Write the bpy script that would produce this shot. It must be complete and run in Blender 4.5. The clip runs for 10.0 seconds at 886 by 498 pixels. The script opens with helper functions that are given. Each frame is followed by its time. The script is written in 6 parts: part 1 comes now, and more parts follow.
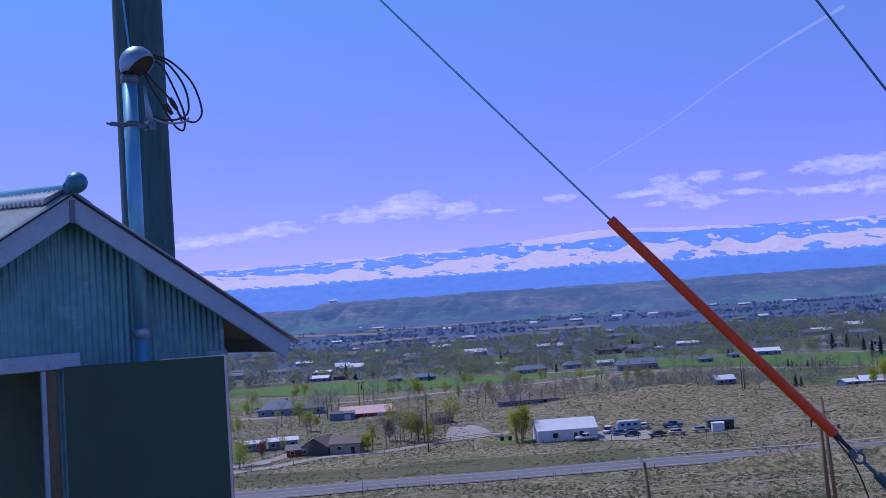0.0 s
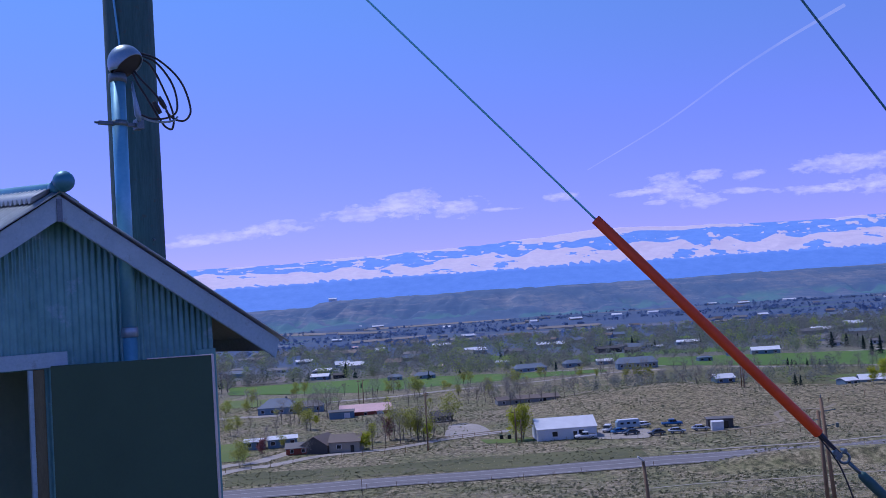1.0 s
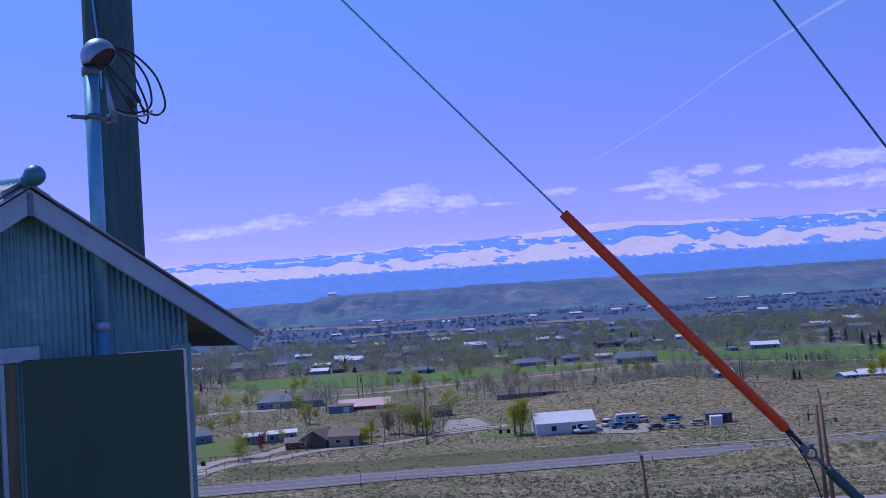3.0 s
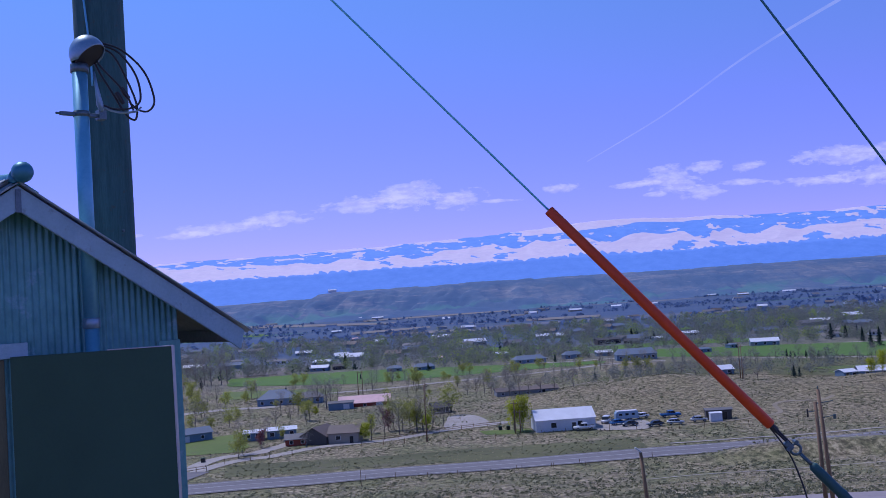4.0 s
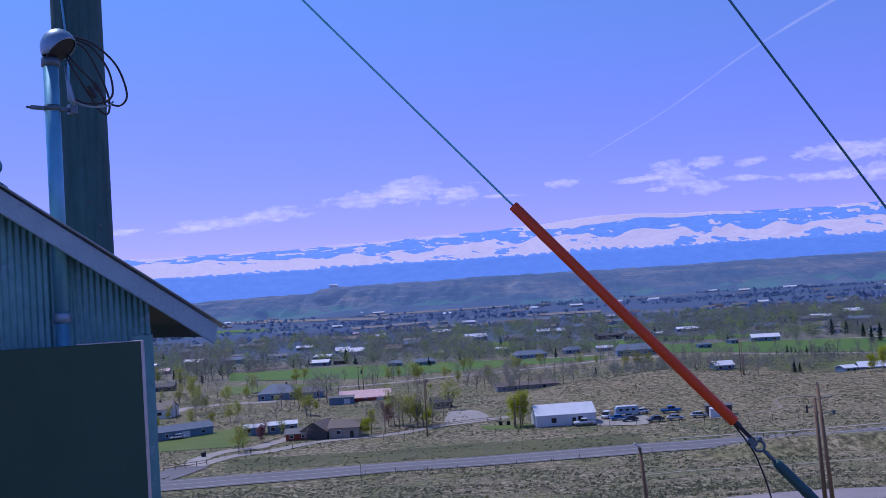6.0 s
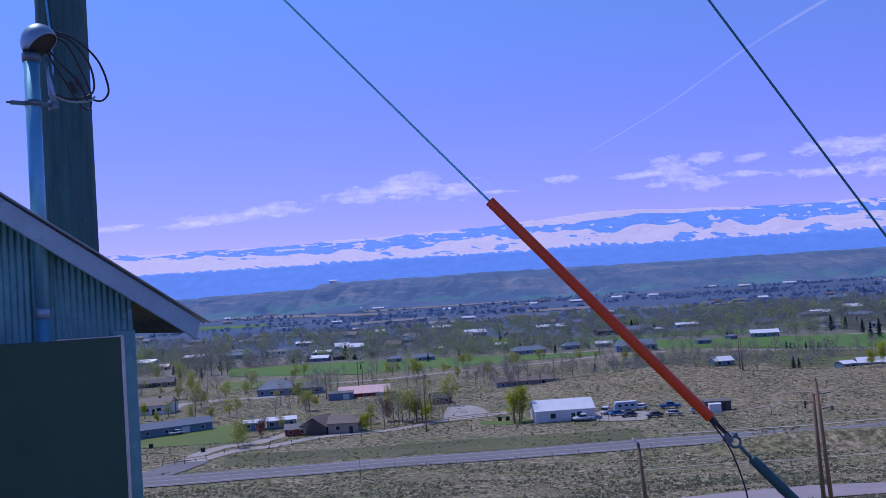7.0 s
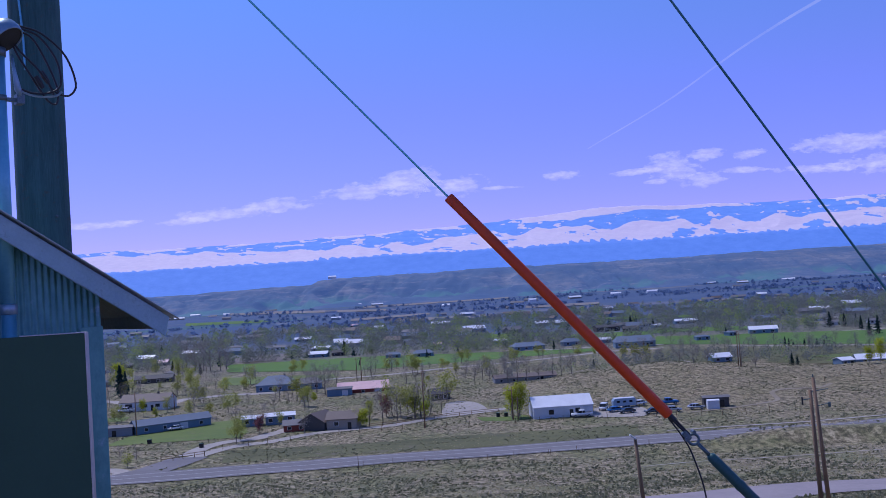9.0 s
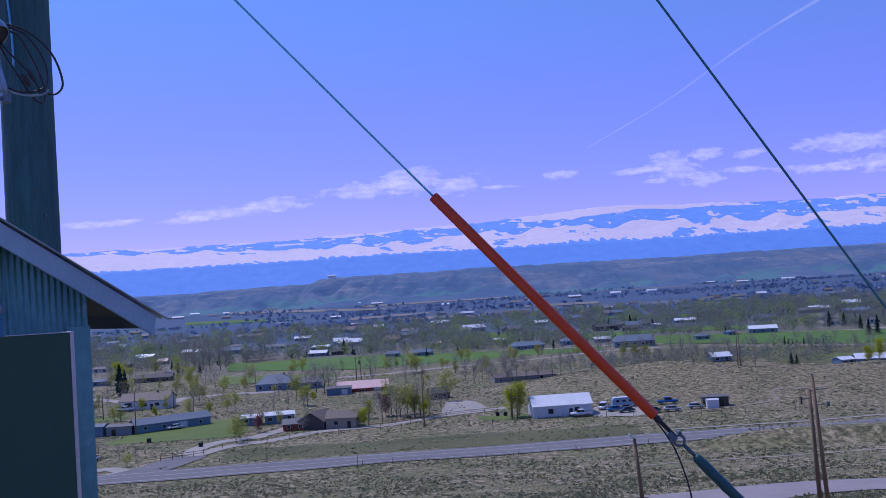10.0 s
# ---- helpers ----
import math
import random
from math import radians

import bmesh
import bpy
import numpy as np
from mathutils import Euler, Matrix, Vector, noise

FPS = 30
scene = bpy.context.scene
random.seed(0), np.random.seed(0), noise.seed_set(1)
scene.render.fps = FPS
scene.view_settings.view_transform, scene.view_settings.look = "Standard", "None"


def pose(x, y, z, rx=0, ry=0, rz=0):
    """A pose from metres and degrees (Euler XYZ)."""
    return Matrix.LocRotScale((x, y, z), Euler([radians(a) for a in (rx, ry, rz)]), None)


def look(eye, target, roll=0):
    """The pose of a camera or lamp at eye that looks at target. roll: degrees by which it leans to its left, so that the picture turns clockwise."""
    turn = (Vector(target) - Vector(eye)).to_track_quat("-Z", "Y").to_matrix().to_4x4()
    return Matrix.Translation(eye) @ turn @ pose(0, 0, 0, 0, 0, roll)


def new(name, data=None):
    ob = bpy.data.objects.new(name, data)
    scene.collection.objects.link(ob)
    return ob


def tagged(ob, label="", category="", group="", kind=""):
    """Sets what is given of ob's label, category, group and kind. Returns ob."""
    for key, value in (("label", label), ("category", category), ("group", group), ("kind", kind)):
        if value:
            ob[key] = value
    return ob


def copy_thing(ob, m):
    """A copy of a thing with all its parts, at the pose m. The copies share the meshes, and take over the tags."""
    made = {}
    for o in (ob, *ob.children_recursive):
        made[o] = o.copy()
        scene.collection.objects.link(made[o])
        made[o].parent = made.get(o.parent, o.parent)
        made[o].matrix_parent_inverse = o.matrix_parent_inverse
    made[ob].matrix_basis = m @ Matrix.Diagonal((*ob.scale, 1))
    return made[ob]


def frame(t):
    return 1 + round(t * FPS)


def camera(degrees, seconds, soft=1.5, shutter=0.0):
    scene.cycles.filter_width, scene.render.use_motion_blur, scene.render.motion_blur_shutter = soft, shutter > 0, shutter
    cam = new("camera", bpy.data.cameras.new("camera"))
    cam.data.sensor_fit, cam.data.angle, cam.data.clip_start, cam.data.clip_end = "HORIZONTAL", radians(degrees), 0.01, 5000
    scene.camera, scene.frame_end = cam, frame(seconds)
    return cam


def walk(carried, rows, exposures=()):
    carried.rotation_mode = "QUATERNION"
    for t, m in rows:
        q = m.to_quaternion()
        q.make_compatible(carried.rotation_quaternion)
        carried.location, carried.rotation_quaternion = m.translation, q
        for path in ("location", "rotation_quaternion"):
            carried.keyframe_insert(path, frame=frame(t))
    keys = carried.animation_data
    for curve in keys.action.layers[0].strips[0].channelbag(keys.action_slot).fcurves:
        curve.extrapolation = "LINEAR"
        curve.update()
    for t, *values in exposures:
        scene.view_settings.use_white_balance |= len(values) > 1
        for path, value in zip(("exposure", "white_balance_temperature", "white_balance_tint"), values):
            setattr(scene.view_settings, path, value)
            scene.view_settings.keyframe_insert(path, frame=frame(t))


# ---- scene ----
cam = camera(49.3, 10.0, soft=0.85)
walk(cam, (
    (0, pose(0.0000, -0.0002, 0.0003, 93.400, 3.900, 0.200)),
    (0.5, pose(0.0254, 0.0004, 0.0008, 93.332, 3.875, 0.181)),
    (1, pose(0.0615, 0.0033, 0.0006, 93.308, 3.840, 0.191)),
    (1.5, pose(0.1047, 0.0064, -0.0027, 93.227, 3.833, 0.194)),
    (2, pose(0.1439, 0.0115, -0.0047, 93.011, 3.816, 0.148)),
    (2.5, pose(0.1687, 0.0166, -0.0060, 93.036, 3.815, 0.161)),
    (4, pose(0.2557, 0.0143, -0.0138, 92.799, 3.818, 0.175)),
    (4.5, pose(0.2826, 0.0187, -0.0148, 92.753, 3.792, 0.181)),
    (5, pose(0.3137, 0.0247, -0.0159, 92.633, 3.739, 0.192)),
    (5.5, pose(0.3573, 0.0285, -0.0181, 92.575, 3.703, 0.235)),
    (7, pose(0.5047, 0.0374, -0.0274, 92.250, 3.673, 0.217)),
    (7.5, pose(0.5410, 0.0428, -0.0296, 92.081, 3.643, 0.167)),
    (8, pose(0.5918, 0.0463, -0.0330, 92.024, 3.625, 0.174)),
    (8.5, pose(0.6379, 0.0517, -0.0351, 92.014, 3.624, 0.170)),
    (9, pose(0.6710, 0.0590, -0.0366, 92.015, 3.597, 0.169)),
    (9.5, pose(0.7012, 0.0696, -0.0381, 92.014, 3.581, 0.148)),
    (10, pose(0.7325, 0.0830, -0.0377, 91.962, 3.557, 0.155)),
), exposures=((0.0, -0.05, 5510, 23), (10.0, -0.05, 5510, 23)))

# ---- world and sun ----
SUN_WAY = Vector((-0.55, 0.50, 1.2)).normalized()  # from the ground towards the sun
world = bpy.data.worlds.new("sky")
scene.world = world
world.use_nodes = True
wn, wl = world.node_tree.nodes, world.node_tree.links
sky = wn.new("ShaderNodeTexSky")
sky.sky_type = "NISHITA"
sky.sun_disc = False
sky.sun_elevation = math.asin(SUN_WAY.z)
sky.sun_rotation = math.atan2(SUN_WAY.x, SUN_WAY.y)
sky.altitude = 3000
sky.air_density = 0.8
sky.dust_density = 0.0
sky.ozone_density = 4.0
cast = wn.new("ShaderNodeMix")
cast.data_type, cast.blend_type = "RGBA", "MULTIPLY"
cast.inputs[0].default_value = 1.0
# the cast of this sky: violet low down, clear blue above
rise = wn.new("ShaderNodeSeparateXYZ")
wl.new(wn.new("ShaderNodeTexCoord").outputs["Generated"], rise.inputs[0])
tone = wn.new("ShaderNodeValToRGB")
tone.color_ramp.elements.new(0.5)
for e, (p, c) in zip(tone.color_ramp.elements, ((0.04, (0.49, 0.29, 0.555, 1)), (0.18, (0.565, 0.43, 0.65, 1)), (0.34, (0.58, 0.66, 0.75, 1)))):
    e.position, e.color = p, c
wl.new(rise.outputs["Z"], tone.inputs["Fac"])
wl.new(tone.outputs["Color"], cast.inputs[7])
wl.new(sky.outputs["Color"], cast.inputs[6])
wl.new(cast.outputs[2], wn["Background"].inputs["Color"])
wn["Background"].inputs["Strength"].default_value = 0.25
sun = new("sun", bpy.data.lights.new("sun", "SUN"))
sun.data.energy = 2.7
sun.data.angle = radians(0.53)
sun.data.color = (1.0, 0.95, 0.88)
sun.matrix_world = look(SUN_WAY * 200, (0, 0, 0))


# ---- materials ----
def shader(name):
    m = bpy.data.materials.new(name)
    m.use_nodes = True
    return m, m.node_tree.nodes, m.node_tree.links, m.node_tree.nodes["Principled BSDF"]


def ramp(n, l, value, *stops):
    r = n.new("ShaderNodeValToRGB")
    while len(r.color_ramp.elements) < len(stops):
        r.color_ramp.elements.new(0.5)
    for e, (p, c) in zip(r.color_ramp.elements, stops):
        e.position, e.color = p, (c[0], c[1], c[2], 1)
    l.new(value, r.inputs["Fac"])
    return r.outputs["Color"]


def texture(n, l, vector, scale, detail=6.0, rough=0.6, stretch=(1, 1, 1)):
    m = n.new("ShaderNodeMapping")
    m.inputs["Scale"].default_value = stretch
    l.new(vector, m.inputs["Vector"])
    t = n.new("ShaderNodeTexNoise")
    t.inputs["Scale"].default_value = scale
    t.inputs["Detail"].default_value = detail
    t.inputs["Roughness"].default_value = rough
    l.new(m.outputs["Vector"], t.inputs["Vector"])
    return t.outputs["Fac"]


def mixed(n, l, fac, a, b, mode="MIX"):
    m = n.new("ShaderNodeMix")
    m.data_type, m.blend_type = "RGBA", mode
    for socket, v in ((m.inputs[0], fac), (m.inputs[6], a), (m.inputs[7], b)):
        if isinstance(v, (int, float)):
            socket.default_value = v
        elif isinstance(v, tuple):
            socket.default_value = (v[0], v[1], v[2], 1)
        else:
            l.new(v, socket)
    return m.outputs[2]


def relief(n, l, bsdf, height, strength, distance):
    b = n.new("ShaderNodeBump")
    b.inputs["Strength"].default_value = strength
    b.inputs["Distance"].default_value = distance
    l.new(height, b.inputs["Height"])
    l.new(b.outputs["Normal"], bsdf.inputs["Normal"])


def surface(name, dark, light, grain=30.0, patch=3.0, rough=0.7, metal=0.0, bump=0.3, depth=0.003,
            stretch=(1, 1, 1), wear=None, by_object=0.0, place="Object"):
    """Grain and larger patches between two colours, with an optional third colour in worn spots."""
    m, n, l, bsdf = shader(name)
    co = n.new("ShaderNodeTexCoord").outputs[place] if place != "World" else n.new("ShaderNodeNewGeometry").outputs["Position"]
    fine = texture(n, l, co, grain, 5.0, 0.65, stretch)
    broad = texture(n, l, co, patch, 4.0, 0.55, stretch)
    mid = tuple((a + b) / 2 for a, b in zip(dark, light))
    c1 = ramp(n, l, broad, (0.3, dark), (0.7, mid))
    c2 = ramp(n, l, broad, (0.3, mid), (0.7, light))
    c = mixed(n, l, ramp(n, l, fine, (0.3, (0, 0, 0)), (0.7, (1, 1, 1))), c1, c2)
    if wear:
        spots = texture(n, l, co, patch * 2.3, 8.0, 0.7)
        c = mixed(n, l, ramp(n, l, spots, (0.58, (0, 0, 0)), (0.68, (1, 1, 1))), c, wear)
    if by_object:
        info = n.new("ShaderNodeObjectInfo")
        tone = ramp(n, l, info.outputs["Random"], (0.0, (1 - by_object,) * 3), (1.0, (1 + by_object,) * 3))
        c = mixed(n, l, 1.0, c, tone, "MULTIPLY")
    l.new(c, bsdf.inputs["Base Color"])
    r = n.new("ShaderNodeMapRange")
    r.inputs["To Min"].default_value, r.inputs["To Max"].default_value = max(rough - 0.12, 0.05), min(rough + 0.12, 1.0)
    l.new(fine, r.inputs["Value"])
    l.new(r.outputs["Result"], bsdf.inputs["Roughness"])
    bsdf.inputs["Metallic"].default_value = metal
    if bump:
        relief(n, l, bsdf, fine, bump, depth)
    return m


M_GALV = surface("weathered_galvanised_sheet", (0.058, 0.21, 0.21), (0.18, 0.43, 0.435), 22, 3, 0.45, 0.35, 0.15, 0.002, (1, 1, 0.55), wear=(0.24, 0.42, 0.50))
M_ROOF = surface("galvanised_roof_sheet", (0.28, 0.35, 0.40), (0.42, 0.49, 0.54), 40, 5, 0.6, 0.2, 0.2, 0.002)
M_CAP = surface("aged_ridge_metal", (0.035, 0.18, 0.25), (0.08, 0.27, 0.35), 30, 6, 0.45, 0.4, 0.2, 0.002)
M_FASCIA = surface("weathered_white_paint", (0.26, 0.40, 0.46), (0.40, 0.56, 0.63), 60, 7, 0.7, 0.0, 0.3, 0.002, wear=(0.24, 0.33, 0.36))
M_SOFFIT = surface("bare_old_board", (0.15, 0.13, 0.10), (0.30, 0.26, 0.21), 50, 6, 0.85, 0.0, 0.4, 0.002, (1, 8, 8))
M_DOOR = surface("dark_painted_sheet", (0.036, 0.082, 0.05), (0.052, 0.112, 0.068), 80, 3, 0.75, 0.0, 0.1, 0.001)
M_EDGE = surface("bright_edge_strip", (0.45, 0.45, 0.48), (0.62, 0.6, 0.62), 60, 9, 0.4, 0.5, 0.1, 0.001)
M_JAMB = surface("bare_jamb_wood", (0.095, 0.095, 0.05), (0.19, 0.175, 0.095), 40, 5, 0.8, 0.0, 0.3, 0.002, (6, 6, 1))
M_DARK = surface("dim_interior_board", (0.24, 0.40, 0.28), (0.36, 0.52, 0.37), 20, 3, 0.9, 0.0, 0.2, 0.002)
M_POLE = surface("creosoted_pole_wood", (0.018, 0.068, 0.068), (0.068, 0.165, 0.165), 40, 7, 0.85, 0.0, 0.6, 0.006, (5, 5, 0.35), wear=(0.065, 0.088, 0.078))
M_CONDUIT = surface("galvanised_conduit", (0.12, 0.38, 0.54), (0.20, 0.50, 0.65), 60, 8, 0.4, 0.4, 0.1, 0.001)
M_HEAD = surface("cast_aluminium", (0.20, 0.31, 0.40), (0.31, 0.43, 0.52), 80, 10, 0.42, 0.6, 0.15, 0.001)
M_CABLE = surface("black_cable_jacket", (0.012, 0.014, 0.018), (0.03, 0.032, 0.038), 90, 9, 0.5)
M_STEEL = surface("dull_galvanised_steel", (0.07, 0.11, 0.13), (0.17, 0.23, 0.25), 120, 15, 0.45, 0.7, 0.2, 0.001)
M_STRAND = surface("steel_strand", (0.15, 0.60, 0.72), (0.21, 0.69, 0.80), 30, 5, 0.6, 0.0)
M_STRAND_DARK = surface("dull_dark_strand", (0.045, 0.19, 0.25), (0.07, 0.25, 0.32), 30, 5, 0.6, 0.2)
M_GUARD = surface("orange_plastic_guard", (0.62, 0.05, 0.006), (0.76, 0.085, 0.012), 60, 5, 0.55, 0.0, 0.1, 0.001)
M_TEAL = surface("teal_painted_steel", (0.018, 0.072, 0.075), (0.04, 0.115, 0.115), 90, 12, 0.5, 0.2, 0.2, 0.001)


# ---- builders ----
def part(name, bm, material, parent, label="", smooth=False):
    """Links a bmesh as one mesh object under a thing or under a part."""
    me = bpy.data.meshes.new(name)
    if smooth:
        for f in bm.faces:
            f.smooth = True
    bm.to_mesh(me)
    bm.free()
    me.materials.append(material)
    ob = new(name, me)
    ob.parent = parent
    return tagged(ob, label) if label else ob


def alone(name, bm, material, label, category, kind="", group="", smooth=False):
    return tagged(part(name, bm, material, None, "", smooth), label, category, group, kind)


def thing(name, label, category, m=None, group="", kind=""):
    ob = new(name)
    ob.empty_display_size = 0.1
    if m is not None:
        ob.matrix_world = m
    return tagged(ob, label, category, group, kind)


def box(bm, x0, x1, y0, y1, z0, z1, bevel=0.0):
    made = bmesh.ops.create_cube(bm, size=1)["verts"]
    for v in made:
        v.co = (x0 + (v.co.x + 0.5) * (x1 - x0), y0 + (v.co.y + 0.5) * (y1 - y0), z0 + (v.co.z + 0.5) * (z1 - z0))
    if bevel:
        edges = list({e for v in made for e in v.link_edges})
        bmesh.ops.bevel(bm, geom=edges, offset=bevel, segments=2, affect="EDGES", profile=0.5)
    return bm


def block(x0, x1, y0, y1, z0, z1, bevel=0.0):
    return box(bmesh.new(), x0, x1, y0, y1, z0, z1, bevel)


def prism(points, y0, y1, bm=None):
    """A polygon in x and z, drawn out along y."""
    bm = bm or bmesh.new()
    a = [bm.verts.new((x, y0, z)) for x, z in points]
    b = [bm.verts.new((x, y1, z)) for x, z in points]
    bm.faces.new(a)
    bm.faces.new(b[::-1])
    for i in range(len(a)):
        j = (i + 1) % len(a)
        bm.faces.new((a[j], a[i], b[i], b[j]))
    bmesh.ops.recalc_face_normals(bm, faces=bm.faces)
    return bm


def tube(points, radii, sides=10, bm=None, caps=True):
    """A round bar along points; radii is one number or one for each point."""
    bm = bm or bmesh.new()
    points = [Vector(p) for p in points]
    if not isinstance(radii, (list, tuple)):
        radii = [radii] * len(points)
    rings, side = [], None
    for i, p in enumerate(points):
        way = (points[min(i + 1, len(points) - 1)] - points[max(i - 1, 0)]).normalized()
        if side is None:
            side = way.cross(Vector((0.3, 0.9, 0.2))).normalized()
        side = (side - way * side.dot(way)).normalized()
        up = way.cross(side)
        rings.append([bm.verts.new(p + radii[i] * (math.cos(a) * side + math.sin(a) * up))
                      for a in (2 * math.pi * k / sides for k in range(sides))])
    for a, b in zip(rings, rings[1:]):
        for k in range(sides):
            bm.faces.new((a[k], a[(k + 1) % sides], b[(k + 1) % sides], b[k]))
    if caps:
        bm.faces.new(rings[0][::-1])
        bm.faces.new(rings[-1])
    bmesh.ops.recalc_face_normals(bm, faces=bm.faces)
    return bm


def curve(points, steps=8):
    """A smooth line through points."""
    p = [Vector(q) for q in points]
    p = [2 * p[0] - p[1]] + p + [2 * p[-1] - p[-2]]
    out = []
    for i in range(1, len(p) - 2):
        for k in range(steps):
            t = k / steps
            out.append(0.5 * (2 * p[i] + (p[i + 1] - p[i - 1]) * t + (2 * p[i - 1] - 5 * p[i] + 4 * p[i + 1] - p[i + 2]) * t * t
                              + (3 * p[i] - p[i - 1] - 3 * p[i + 1] + p[i + 2]) * t ** 3))
    return out + [p[-2]]


def bump_noise(x, y, s, seed=0.0):
    return noise.noise(Vector((x / s, y / s, seed)))


def smooth_step(a, b, v):
    t = max(0.0, min((v - a) / (b - a), 1.0))
    return t * t * (3 - 2 * t)


# ---- ground ----
SLOPE_Y = (-80, 5.5, 80, 100, 150, 200, 260, 500, 1200, 2400, 6000)
SLOPE_Z = (-2.2, -2.0, -24, -25.4, -33, -38.2, -38.5, -39.5, -43, -44, -44)


def ground_z(x, y):
    z = float(np.interp(y, SLOPE_Y, SLOPE_Z))
    z += 3.2 * math.exp(-((x - 95) / 50) ** 2 - ((y - 368) / 26) ** 2)
    # the rounded knoll, steeper on its far side and to the east
    z += 5.3 * math.exp(-((x - 77) / (36 if x < 77 else 13)) ** 2 - ((y - 338) / (42 if y < 338 else 20)) ** 2)
    if 20 < x < 170 and 270 < y < 380:
        z += 0.9 * bump_noise(x, y, 17, 3.0) * min((x - 20) / 20, (170 - x) / 20, (y - 270) / 25, (380 - y) / 20, 1)
    if x > 66:  # the crest of the dry rise, running on to the east
        z += 3.6 * math.exp(-((y - 324) / (34 if y < 324 else 13)) ** 2) * smooth_step(66, 98, x) * (1 - 0.25 * smooth_step(110, 170, x))
    if x > 38:  # a low bank hides part of the highway
        z += (2.3 * min((x - 38) / 26, 1) + 1.3 * smooth_step(52, 74, x)) * math.exp(-((y - 206) / 3.8) ** 2)
    if 40 < y < 460:
        z += 0.3 * bump_noise(x, y, 26) * min((y - 40) / 60, 1, (460 - y) / 40)
    return z


def draped(rows, lift):
    """A sheet through rows of plan points, laid on the ground."""
    bm = bmesh.new()
    grid = [[bm.verts.new((x, y, ground_z(x, y) + lift)) for x, y in r] for r in rows]
    for a, b in zip(grid, grid[1:]):
        for k in range(len(a) - 1):
            bm.faces.new((a[k], a[k + 1], b[k + 1], b[k]))
    bmesh.ops.recalc_face_normals(bm, faces=bm.faces)
    for f in bm.faces:
        if f.normal.z < 0:
            f.normal_flip()
    return bm


def quad_rows(a, b, c, d, nu, nv):
    """Plan rows between four corners: a to b along the near side, d to c along the far one."""
    a, b, c, d = (Vector(p) for p in (a, b, c, d))
    return [[tuple(a.lerp(b, u / nu).lerp(d.lerp(c, u / nu), v / nv)) for u in range(nu + 1)] for v in range(nv + 1)]


def ribbon_rows(points, width, steps=6):
    line = curve([(x, y, 0) for x, y in points], steps)
    rows = []
    for i, p in enumerate(line):
        way = (line[min(i + 1, len(line) - 1)] - line[max(i - 1, 0)]).normalized()
        side = Vector((-way.y, way.x, 0)) * width / 2
        rows.append([tuple((p + side * k)[:2]) for k in (-1, -0.5, 0, 0.5, 1)])
    return rows


def ground_material():
    m, n, l, bsdf = shader("sage_and_dry_grass_ground")
    pos = n.new("ShaderNodeNewGeometry").outputs["Position"]
    fine = texture(n, l, pos, 0.7, 8.0, 0.75)
    mid = texture(n, l, pos, 0.09, 6.0, 0.65, (1, 0.6, 1))
    broad = texture(n, l, pos, 0.012, 5.0, 0.6, (0.5, 1.6, 1))
    soil = ramp(n, l, fine, (0.40, (0.075, 0.062, 0.034)), (0.50, (0.195, 0.158, 0.09)), (0.60, (0.44, 0.37, 0.235)))
    grass = ramp(n, l, fine, (0.40, (0.06, 0.065, 0.025)), (0.60, (0.24, 0.225, 0.098)))
    near = mixed(n, l, ramp(n, l, mid, (0.42, (0, 0, 0)), (0.6, (1, 1, 1))), soil, grass)
    # long field strips across the valley floor, dry, fallow and watered, blued for haze
    cell = n.new("ShaderNodeTexVoronoi")
    cell.inputs["Scale"].default_value = 0.011
    cell.inputs["Randomness"].default_value = 0.9
    lay = n.new("ShaderNodeMapping")
    lay.inputs["Scale"].default_value = (0.42, 1.0, 0.0)
    lay.inputs["Rotation"].default_value = (0, 0, 0.10)
    l.new(pos, lay.inputs["Vector"])
    l.new(lay.outputs["Vector"], cell.inputs["Vector"])
    pick = n.new("ShaderNodeSeparateColor")
    l.new(cell.outputs["Color"], pick.inputs[0])
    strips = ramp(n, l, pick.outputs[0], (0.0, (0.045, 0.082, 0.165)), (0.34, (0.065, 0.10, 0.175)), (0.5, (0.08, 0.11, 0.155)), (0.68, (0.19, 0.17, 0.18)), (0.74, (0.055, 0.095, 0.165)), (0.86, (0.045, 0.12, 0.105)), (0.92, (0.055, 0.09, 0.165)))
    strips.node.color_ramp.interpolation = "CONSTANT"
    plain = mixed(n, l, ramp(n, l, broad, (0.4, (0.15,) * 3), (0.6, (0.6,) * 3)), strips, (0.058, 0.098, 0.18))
    # the knoll is drier and browner than the ground round it
    dry = n.new("ShaderNodeMapping")
    dry.inputs["Scale"].default_value = (1 / 130, 1 / 95, 0)
    dry.inputs["Location"].default_value = (-140 / 130, -320 / 95, 0)
    l.new(pos, dry.inputs["Vector"])
    far = n.new("ShaderNodeVectorMath")
    far.operation = "LENGTH"
    l.new(dry.outputs["Vector"], far.inputs[0])
    brown = ramp(n, l, fine, (0.40, (0.08, 0.062, 0.03)), (0.50, (0.215, 0.172, 0.092)), (0.60, (0.37, 0.30, 0.175)))
    near = mixed(n, l, ramp(n, l, far.outputs["Value"], (0.65, (0.7, 0.7, 0.7)), (1.0, (0, 0, 0))), near, brown)
    # haze painted by distance: the blued strips take over farther out
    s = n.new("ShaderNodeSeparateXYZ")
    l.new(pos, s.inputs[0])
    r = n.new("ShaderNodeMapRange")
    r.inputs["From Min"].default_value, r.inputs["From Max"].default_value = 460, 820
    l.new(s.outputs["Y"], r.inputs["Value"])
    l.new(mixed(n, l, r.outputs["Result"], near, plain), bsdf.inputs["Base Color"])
    bsdf.inputs["Roughness"].default_value = 0.95
    relief(n, l, bsdf, fine, 0.7, 0.25)
    return m


